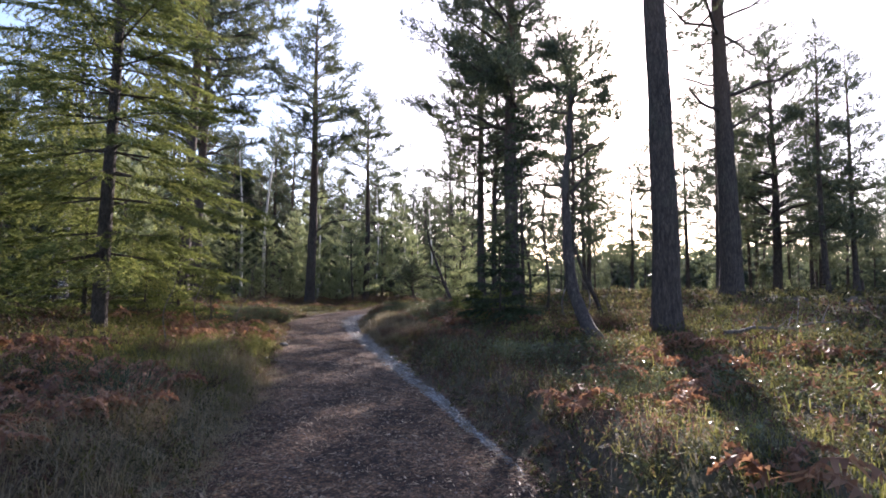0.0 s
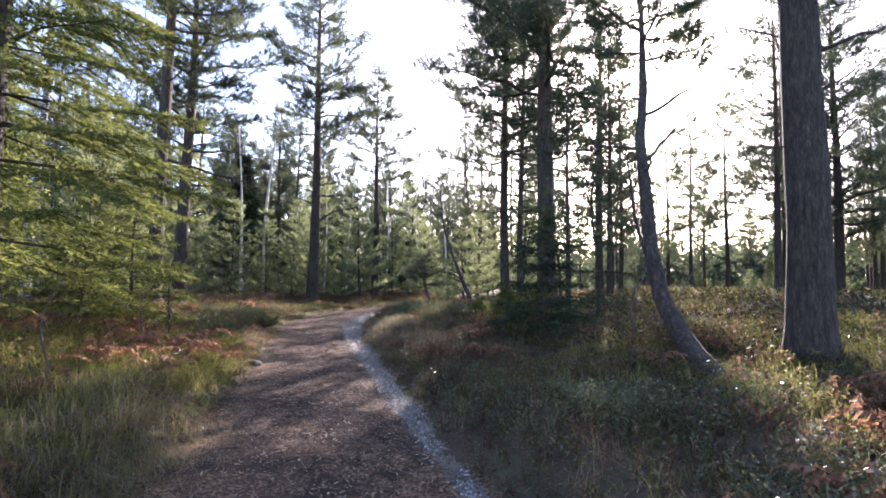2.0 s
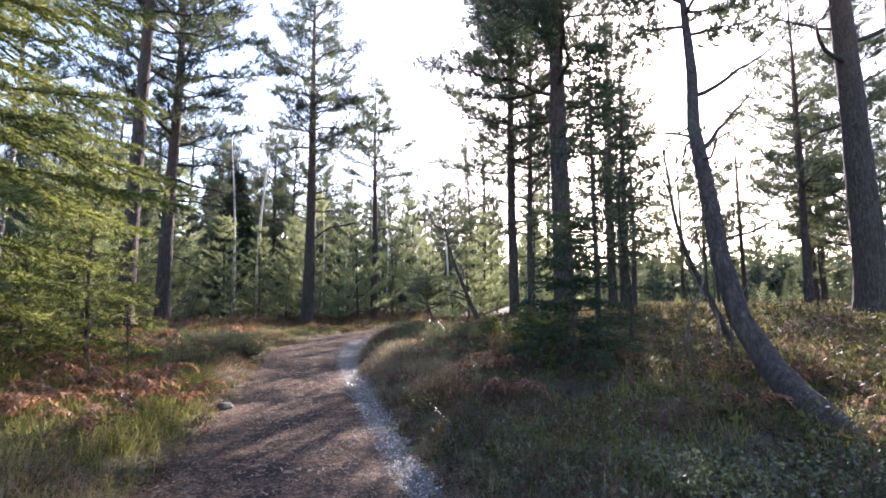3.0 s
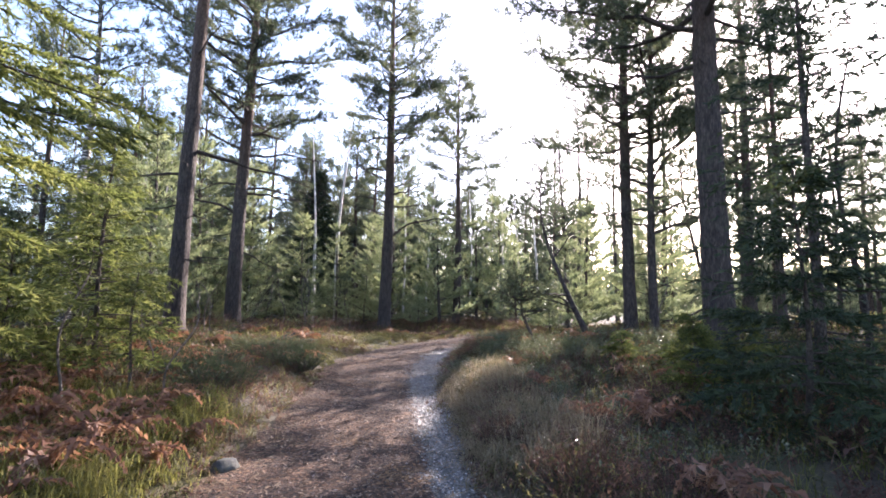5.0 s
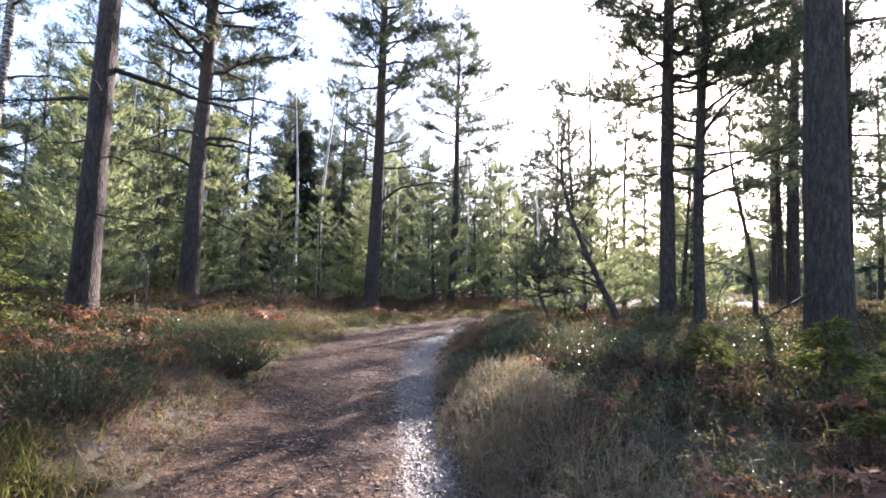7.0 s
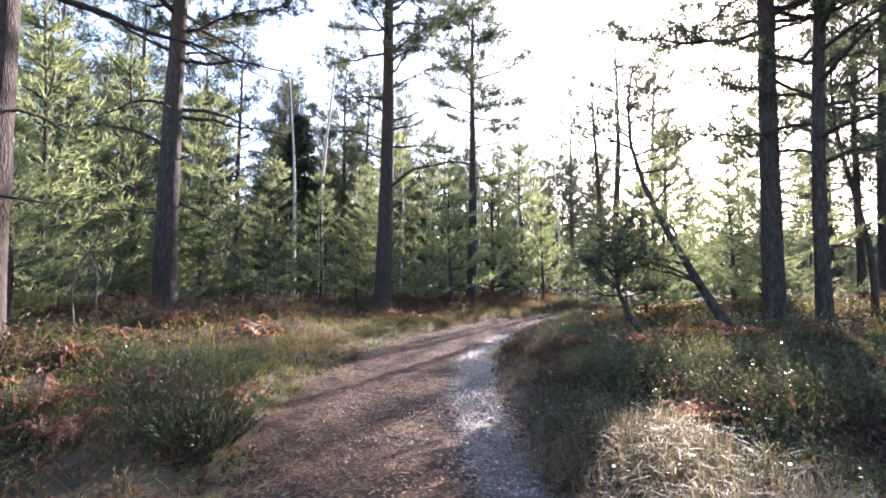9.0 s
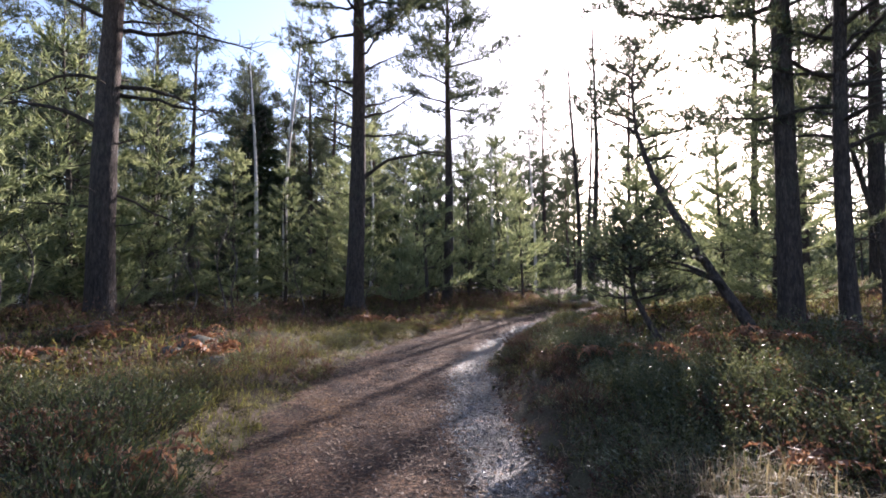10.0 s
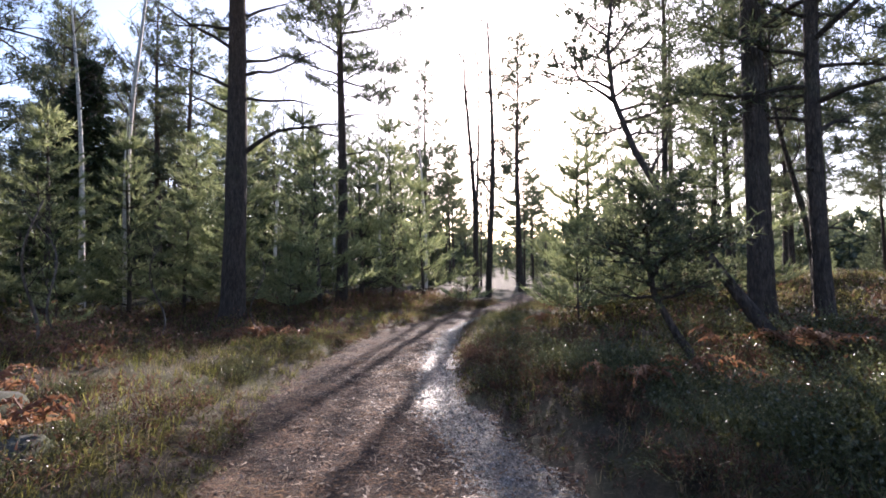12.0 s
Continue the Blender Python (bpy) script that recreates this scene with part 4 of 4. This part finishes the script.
def sprigs(name, P, d, r, h, stems, leaves, leaf, material, label, category, lay=0.6, broad=False):
    """Low shrubs: thin stems set with small leaves."""
    s = Soup()
    n = len(P)
    g = (1 + 0.10 * d)[:, None]
    lump = 0.75 + 0.45 * waves(P[:, 0], P[:, 1], 2.6, 17)
    hh = h * r.uniform(0.5, 1.25, (n, 1)) * np.clip(0.35 + d[:, None] * 1.1, 0.3, 1) * lump[:, None]
    for k in range(stems):
        tip = P + np.concatenate([r.normal(0, lay, (n, 2)) * hh, hh * r.uniform(0.6, 1.1, (n, 1))], 1)
        b = unit(r.normal(size=(n, 3)) * np.array([1, 1, 0.1])) * 0.004 * g
        base = P + np.concatenate([r.normal(0, 0.05, (n, 2)), np.full((n, 1), -0.02)], 1)
        s.tris(np.stack([base - b, base + b, tip], 1))
        for j in range(leaves):
            t = r.uniform(0.3, 1.0, (n, 1))
            c = base * (1 - t) + tip * t
            dv = unit(r.normal(size=(n, 3)) + np.array([0, 0, 0.5]))
            w = unit(np.cross(dv, r.normal(size=(n, 3)))) * (leaf[1] * 0.5) * g
            e = c + dv * leaf[0] * g * r.uniform(0.6, 1.3, (n, 1))
            if broad:
                m = (c + e) / 2
                s.tris(np.stack([c, m + w, e], 1))
                s.tris(np.stack([c, e, m - w], 1))
            else:
                s.tris(np.stack([c - w, c + w, e], 1))
    return tagged(new(name, s.mesh(name, material)), label, category, kind="stuff")


def blades(name, P, d, r, length, n_blades, width, material, label, category, fallen=0.5):
    """Grass tufts of bent blades."""
    s = Soup()
    n = len(P)
    for k in range(n_blades):
        L = length * r.uniform(0.5, 1.25, (n, 1)) * np.clip(0.5 + d[:, None], 0.5, 1)
        a = r.uniform(0, 6.283, n)
        out = np.stack([np.cos(a), np.sin(a), 0 * a], 1)
        f = r.uniform(0.15, 0.15 + fallen, (n, 1))
        base = P + np.concatenate([r.normal(0, 0.03, (n, 2)), np.full((n, 1), -0.02)], 1)
        mid = base + out * L * f * 0.5 + np.array([0, 0, 1]) * L * 0.55 * (1 - 0.4 * f)
        tip = mid + out * L * f * 0.8 + np.array([0, 0, 1]) * L * (0.40 - 0.75 * f)
        w = np.stack([-np.sin(a), np.cos(a), 0 * a], 1) * (width / 2) * (1 + 0.12 * d[:, None])
        s.tris(np.stack([base - w, base + w, mid + w * 0.7], 1))
        s.tris(np.stack([base - w, mid + w * 0.7, mid - w * 0.7], 1))
        s.tris(np.stack([mid - w * 0.7, mid + w * 0.7, tip], 1))
    return tagged(new(name, s.mesh(name, material)), label, category, kind="stuff")


P, d, r = scatter(15000, 81, 9, patch=(0.9, 91, -0.25), dmin=0.05)
sprigs("heather", P, d, r, 0.26, 4, 4, (0.036, 0.013), HEATHER, "olive green heather covering the verges", "heather")
P, d, r = scatter(15000, 82, 8, patch=(0.9, 92, -0.2), dmin=0.02)
sprigs("faded_heather", P, d, r, 0.24, 4, 4, (0.034, 0.012), HEATHER_BROWN, "faded brown heather along the path", "heather")
P, d, r = scatter(9000, 83, 7, side=1, patch=(0.8, 93, 0.15), dmin=0.4)
sprigs("lingonberry", P, d, r, 0.24, 3, 5, (0.030, 0.020), LINGON, "glossy green lingonberry shrubs", "shrub", broad=True)
P, d, r = scatter(7500, 181, 4.5, y0=14.5, y1=22.0, side=1, fall=3.0, patch=(1.2, 182, -0.1), dmin=1.0)
sprigs("bend_lingonberry", P, d, r, 0.42, 4, 6, (0.021, 0.016), LINGON, "tall glossy lingonberry shrubs inside the bend", "shrub", broad=True)
P, d, r = scatter(3400, 183, 4.5, y0=1.5, y1=8.0, side=1, fall=2.5, patch=(1.5, 184, 0.15), dmin=1.1)
sprigs("heath_lingonberry", P, d, r, 0.34, 4, 6, (0.026, 0.020), LINGON, "glossy lingonberry shrubs among the grass", "shrub", broad=True)
P, d, r = scatter(4200, 84, 6, patch=(1.0, 94, 0.1), dmin=-0.12)
blades("dry_grass", P, d, r, 0.32, 8, 0.005, STRAW, "pale dry grass tufts", "grass", 0.75)
P, d, r = scatter(4600, 85, 9, patch=(0.8, 95, 0.0))
blades("green_grass", P, d, r, 0.26, 8, 0.007, GRASS, "green grass tufts on the verges", "grass", 0.6)


P, d, r = scatter(3800, 99, 8, y0=0, y1=12, side=1, fall=3.0, dmin=0.9, patch=(0.9, 96, -0.2))
blades("bank_turf", P, d, r, 0.24, 9, 0.006, GRASS, "sunlit yellow-green grass on the heath", "grass", 0.5)


def heather_bush(seed, material, label):
    """A rounded tussock of heather, at the origin."""
    r = np.random.default_rng(seed)
    ob = thing("heather_bush", 0, 0, 0, label, "heather", "heather tussocks")
    n = 250
    a, u = r.uniform(0, 6.283, n), np.sqrt(r.uniform(0, 1, n))
    base = np.stack([0.30 * u * np.cos(a), 0.30 * u * np.sin(a), 0 * a - 0.02], 1)
    out = np.stack([np.cos(a) * u * 0.85, np.sin(a) * u * 0.85, 1.1 - 0.5 * u * u], 1) + r.normal(0, 0.16, (n, 3))
    tip = base + out * (0.40 * r.uniform(0.65, 1.1, (n, 1)))
    stems, leaf = Soup(), Soup()
    w = unit(np.cross(out, r.normal(size=(n, 3)))) * 0.004
    stems.tris(np.stack([base - w, base + w, tip], 1))
    for k in range(7):
        t = r.uniform(0.35, 1.0, (n, 1))
        c = base * (1 - t) + tip * t
        dv = unit(unit(out) + r.normal(0, 0.6, (n, 3)))
        v = unit(np.cross(dv, r.normal(size=(n, 3)))) * 0.006
        leaf.tris(np.stack([c - v, c + v, c + dv * 0.038 * r.uniform(0.6, 1.3, (n, 1))], 1))
    part("woody_base", stems, TWIG_BARK, ob, "thin brown woody stems")
    part("foliage", leaf, material, ob)
    return ob


tussocks = [heather_bush(141, HEATHER, "rounded olive heather tussock"), heather_bush(142, HEATHER_BROWN, "rounded faded brown heather tussock"), heather_bush(143, LINGON, "low glossy green lingonberry bush"), heather_bush(144, JUNIPER, "small dark green heather bush")]
rt = np.random.default_rng(15)
zones = ((-1, 13, 18.5, 0.5, 4.5, (0, 3, 3, 0), 46, 0.95), (-1, 1, 8, 0.7, 5.0, (0, 1, 3, 1), 50, 0.8), (-1, 18, 28, 0.5, 5.0, (0, 0, 2, 0), 70, 0.62), (1, 9, 17, 0.4, 5.0, (0, 1, 1, 1), 62, 0.9),
         (1, 16.5, 24, 0.4, 4.5, (2, 1, 0, 1), 52, 0.9), (1, 1, 9, 1.0, 5.5, (2, 2, 0), 24, 0.65))
made = 0
for sg, ya, yb, da, db, pick, count, size in zones:
    for k in range(count):
        qy = rt.uniform(ya, yb)
        qx = path_x(qy) + sg * (path_w(qy) + da + (db - da) * rt.uniform(0, 1) ** 1.5)
        sc = size * rt.uniform(0.55, 1.2)
        kk = int(rt.choice(pick))
        m = pose(qx, qy, ground_z(qx, qy) - 0.02, 0, 0, rt.uniform(0, 360)) @ Matrix.Diagonal((sc, sc, sc * rt.uniform(0.7, 1.1), 1))
        if made < 4:
            tussocks[made].matrix_basis = m
        else:
            copy_thing(tussocks[kk], m)
        made += 1

P, d, r = scatter(900, 185, 3.2, y0=9.5, y1=12.8, side=-1, fall=2.0, dmin=0.3)
blades("sunlit_grass", P, d, r, 0.36, 10, 0.007, GRASS, "sunlit yellow-green grass among bracken", "grass", 0.7)
P, d, r = scatter(1000, 186, 1.2, y0=11.5, y1=17, side=1, fall=0.9, dmin=0.02)
blades("edge_straw", P, d, r, 0.46, 11, 0.006, STRAW, "tall pale straw overhanging the runnel", "grass", 0.7)
P, d, r = scatter(1500, 151, 5, y0=16, y1=31, side=-1, fall=2.0, dmin=0.05)
blades("verge_grass", P, d, r, 0.20, 9, 0.007, GRASS, "fresh yellow-green grass on the verge", "grass", 0.55)
P, d, r = scatter(1500, 152, 4, y0=5.5, y1=11, side=-1, fall=2.0, dmin=0.25)
blades("mound_grass", P, d, r, 0.36, 9, 0.007, GRASS, "fine grass on the low mound", "grass", 0.6)
P, d, r = scatter(1500, 153, 1.6, y0=0, y1=8, side=-1, fall=1.0, dmin=-0.25)
blades("matted_grass", P, d, r, 0.40, 8, 0.006, STRAW, "matted pale dead grass by the path", "grass", 1.0)


def straw_edge(n, seed):
    """Loose straw and needles lying along both edges of the path."""
    r = np.random.default_rng(seed)
    y = r.uniform(-2, 32, n)
    sg = r.choice((-1, 1), n, p=(0.65, 0.35))
    x = path_x(y) + sg * (path_w(y) + r.normal(0.0, 0.26, n))
    d = np.abs(x - path_x(y)) - path_w(y)
    k = ss(-0.05, 0.3, d)
    z = path_z(x, y) * (1 - k) + (land(x, y) + 0.012) * k + 0.012
    c = np.stack([x, y, z], 1)
    a = r.uniform(0, 6.283, n)
    L = r.uniform(0.02, 0.11, (n, 1))
    t = np.stack([np.cos(a), np.sin(a), r.uniform(-0.05, 0.3, n)], 1) * L
    w = np.stack([-np.sin(a), np.cos(a), r.uniform(-0.2, 0.4, n)], 1) * 0.0028
    s = Soup()
    s.tris(np.stack([c - t - w, c - t + w, c + t], 1))
    return tagged(new("loose_straw", s.mesh("loose_straw", STRAW)), "loose straw and needles along the path's edges", "litter", kind="stuff")


straw_edge(15000, 154)


def wide_cover(n, seed, x0, x1, y0, y1, dmin, dmax, grow):
    """Coarser growth further off among the trees."""
    r = np.random.default_rng(seed)
    x, y = r.uniform(x0, x1, n), r.uniform(y0, y1, n)
    d = np.abs(x - path_x(y)) - path_w(y)
    keep = (d > dmin) & (d < dmax)
    x, y = x[keep], y[keep]
    return np.stack([x, y, land(x, y)], 1), np.full(len(x), grow), r


P, d, r = wide_cover(15000, 86, -15, 16, -3, 38, 2.5, 12, 3.0)
sprigs("bank_heather", P, d, r, 0.34, 4, 3, (0.055, 0.030), HEATHER, "heather and lingonberry on the banks", "heather")
P, d, r = wide_cover(7000, 90, -15, 16, -3, 38, 2.0, 12, 3.0)
sprigs("bank_brown_heather", P, d, r, 0.32, 4, 3, (0.055, 0.028), HEATHER_BROWN, "withered brown heather on the banks", "heather")
P, d, r = wide_cover(4200, 97, -15, 18, -3, 40, 2.0, 14, 2.0)
blades("bank_grass", P, d, r, 0.4, 7, 0.011, GRASS, "yellow-green grass on the sunlit bank", "grass", 0.6)
P, d, r = wide_cover(9000, 86, -34, 44, 0, 75, 9, 60, 7.0)
sprigs("far_heather", P, d, r, 0.38, 4, 2, (0.10, 0.05), HEATHER, "heather and moss among the trees", "heather")
P, d, r = wide_cover(4500, 89, 2, 44, 20, 80, 7, 60, 6.0)
blades("far_grass", P, d, r, 0.5, 6, 0.02, STRAW, "dry straw-coloured grass of the clearing", "grass", 0.6)


def under_growth():
    """Bare brown scrub under the young pines."""
    r = np.random.default_rng(88)
    n = 1500
    y = r.uniform(21, 40, n)
    x = path_x(y) - path_w(y) - r.uniform(2.2, 11, n)
    return np.stack([x, y, land(x, y)], 1), np.full(n, 2.0), r


P, d, r = under_growth()
sprigs("brown_scrub", P, d, r, 0.62, 6, 2, (0.05, 0.02), HEATHER_BROWN, "bare reddish-brown scrub below the saplings", "scrub", 0.4)


def litter(n, seed):
    r = np.random.default_rng(seed)
    y = r.uniform(-3, 34, n)
    x = path_x(y) + (path_w(y) + 0.1) * np.clip(r.normal(0, 0.62, n), -1.1, 1.1)
    c = np.stack([x, y, path_z(x, y) + 0.006], 1)
    a = r.uniform(0, 6.283, n)
    L = r.uniform(0.008, 0.040, (n, 1)) * np.where(r.uniform(0, 1, (n, 1)) < 0.06, 1.8, 1.0)
    W = np.minimum(L, r.uniform(0.003, 0.014, (n, 1)))
    t = np.stack([np.cos(a), np.sin(a), r.uniform(-0.1, 0.35, n)], 1) * L
    w = np.stack([-np.sin(a), np.cos(a), r.uniform(-0.2, 0.4, n)], 1) * W
    s = Soup()
    s.tris(np.stack([c - t, c + w, c + t], 1))
    s.tris(np.stack([c - t, c + t, c - w], 1))
    return tagged(new("fallen_leaves", s.mesh("fallen_leaves", LITTER)), "dry leaves, straw and needles strewn on the path", "litter", kind="stuff")


litter(30000, 87)


def frond(s, base, az, L, r):
    pts = bend(base, az, 78, -65, L, 8, r, 0.14)
    s.tube(pts, np.linspace(0.005, 0.002, 8), 3)
    q, qd = on(pts, np.linspace(0.2, 1, 15))
    for sg in (-1, 1):
        sd = unit(np.cross(qd, np.array([0, 0, 1.0]))) * sg
        ln = (0.24 * L * (1.1 - np.linspace(0.2, 1, 15)))[:, None] * r.uniform(0.7, 1.2, (15, 1))
        tip = q + (sd * 0.8 + 0.35 * qd + r.normal(0, 0.3, q.shape) - np.array([0, 0, 0.6])) * ln
        w = qd * 0.020
        s.tris(np.stack([q - w, q + w, tip], 1))
        mid = (q + tip) / 2
        s.tris(np.stack([mid - w, mid + w, mid + (tip - q) * 0.3 + np.array([0, 0, 0.03])], 1))


def bracken(seed):
    r = np.random.default_rng(seed)
    ob = thing("bracken_clump", 0, 0, 0, "withered rust-brown bracken clump", "fern", "bracken")
    for k in range(6):
        s = Soup()
        frond(s, np.array([r.normal(0, 0.05), r.normal(0, 0.05), 0.0]), k * 1.05 + r.uniform(0, 0.8), r.uniform(0.4, 0.75), r)
        part("frond", s, BRACKEN, ob)
    return ob


ferns = [bracken(k) for k in (101, 102, 103)]
rf = np.random.default_rng(9)
fern_spots = [(2.3, 4.6), (2.8, 4.9), (1.9, 5.6), (4.6, 4.4), (5.0, 5.2), (-3.4, 4.2), (-3.9, 4.9), (-3.1, 5.2), (-4.2, 3.6), (-2.9, 3.0), (-4.6, 10.5), (-5.0, 11.0), (-4.3, 11.6), (-4.4, 9.6), (-5.6, 9.9), (-3.9, 8.9),
              (-8.6, 16.0), (-7.4, 15.2), (-9.0, 16.8), (-6.8, 14.4), (-9.6, 20.6), (0.4, 15.2), (1.1, 14.2), (-0.6, 18.4), (-0.9, 19.6), (0.8, 19.0), (0.2, 20.6), (1.5, 20.8), (-11.0, 26.2), (-10.2, 27.0), (-6.9, 26.8)]
fern_spots += [(path_x(q) - path_w(q) - rf.uniform(0.7, 2.6), q) for q in rf.uniform(1.8, 6.5, 16)]
fern_spots += [(-4.7, 10.9), (-4.4, 10.3), (-5.2, 10.8), (-4.9, 11.7), (-4.1, 10.9), (-5.5, 10.4), (-4.2, 9.8), (-5.8, 11.3)]
fern_spots += [(-5.6, 11.2), (-5.9, 11.8), (-6.3, 11.4), (-5.3, 11.9), (-6.6, 12.1), (-6.0, 10.6), (-5.1, 10.2), (-3.0, 3.9), (-3.5, 3.3), (-2.8, 4.4), (-3.7, 2.7), (3.3, 5.6), (3.0, 6.4), (5.6, 5.8), (-9.3, 19.2), (-8.9, 15.4), (-7.0, 12.8), (-7.6, 13.6), (-6.4, 13.2), (-5.4, 12.8), (-6.2, 14.6), (-7.2, 16.2), (-7.9, 14.6), (-8.4, 17.6), (-6.6, 15.8), (-5.8, 16.6), (-7.0, 17.4), (-4.9, 11.2), (-5.0, 9.4), (-4.6, 8.4), (-0.4, 13.2), (0.2, 12.6), (-0.9, 14.8), (0.9, 16.4), (-1.4, 17.2), (3.9, 7.2), (4.4, 6.4)]
fern_spots += [(path_x(q) + rf.choice((-1, 1)) * (path_w(q) + rf.uniform(0.5, 5)), q) for q in rf.uniform(0, 34, 46)]
for k, (fx, fy) in enumerate(fern_spots):
    m = pose(fx, fy, ground_z(fx, fy) - 0.01, 0, 0, rf.uniform(0, 360)) @ Matrix.Scale(rf.uniform(0.7, 1.35), 4)
    if k < 3:
        ferns[k].matrix_basis = m
    else:
        copy_thing(ferns[k % 3], m)


# stones
def stone(x, y, z, sx, sy, sz, seed, label):
    bm = bmesh.new()
    bmesh.ops.create_icosphere(bm, subdivisions=3, radius=1.0)
    for v in bm.verts:
        k = 1 + 0.22 * noise.noise(v.co * 1.3 + Vector((seed, 0, 0))) + 0.06 * noise.noise(v.co * 4 + Vector((0, seed, 0)))
        v.co = Vector((v.co.x * sx, v.co.y * sy, v.co.z * sz)) * k
    for f in bm.faces:
        f.smooth = True
    me = bpy.data.meshes.new("stone")
    bm.to_mesh(me)
    bm.free()
    me.materials.append(ROCK)
    ob = new("stone", me)
    ob.matrix_basis = pose(x, y, z, 0, 0, seed * 50)
    return tagged(ob, label, "stone", "verge stones")


for k, (qx, qy, a, b, c) in enumerate(((-7.99, 20.68, 0.28, 0.20, 0.15), (-7.17, 19.79, 0.21, 0.17, 0.13), (-8.03, 20.13, 0.19, 0.13, 0.10), (-8.7, 21.2, 0.15, 0.12, 0.08), (-3.75, 11.4, 0.13, 0.1, 0.07))):
    stone(qx, qy, ground_z(qx, qy) + c * 0.25, a * 1.1, b * 1.1, c * 1.3, k + 1, "grey mossy stone in the verge grass")


# bare saplings and dead stalks along the verges
stalk = birch(-5.9, 11.6, 1.6, 0.018, 121, (0.15, 0.1), twigs=5, material=DEAD_WOOD, name="bare_sapling", crown=0.3, label="thin leafless sapling stem in the heather")
stalk["group"] = "bare saplings"
rs = np.random.default_rng(12)
for k, (qx, qy) in enumerate([(-5.2, 12.4), (-6.6, 13.4), (-9.6, 18.6), (-10.2, 19.8), (-10.6, 22.4), (-9.2, 23.4), (-11.2, 25.0), (-8.8, 26.4), (-12.6, 27.0), (-7.2, 28.0), (3.0, 11.4), (3.6, 12.2), (4.6, 13.2), (2.2, 20.2), (-4.6, 8.0), (-5.5, 5.4), (-10.0, 25.6), (-13.2, 23.0)]):
    copy_thing(stalk, pose(qx, qy, ground_z(qx, qy) - 0.03, rs.normal(0, 6), rs.normal(0, 6), rs.uniform(0, 360)) @ Matrix.Scale(rs.uniform(0.7, 1.4), 4))


def fallen_branch(x, y, turn, length, seed):
    """A dead bough lying in the heather."""
    r = np.random.default_rng(seed)
    ob = thing("fallen_branch", x, y, ground_z(x, y) + 0.1, "grey dead branch lying in the heather", "branch", "fallen branches")
    s = Soup()
    pts = bend(np.array([-length / 2, 0, 0.0]), 0, 3, -2, length, 9, r, 0.14)
    s.tube(pts, np.linspace(0.03, 0.008, 9), 6)
    part("bough", s, DEAD_WOOD, ob, smooth=True)
    for q in r.uniform(0.25, 0.95, 6):
        p0, dd = on(pts, [q])
        w = Soup()
        w.tube(bend(p0[0], r.choice((-1, 1)) * r.uniform(0.4, 1.1), r.uniform(-5, 35), r.uniform(0, 40), length * r.uniform(0.15, 0.35), 5, r, 0.2), np.linspace(0.012, 0.004, 5), 4)
        part("twig", w, DEAD_WOOD, ob, smooth=True)
    ob.rotation_euler = (0, 0, radians(turn))
    return ob


fallen_branch(5.4, 7.6, 12, 2.2, 131)
fallen_branch(6.6, 8.6, -30, 1.6, 132)
fallen_branch(3.9, 16.0, 40, 1.8, 133)
fallen_branch(-10.0, 21.2, 70, 1.5, 134)
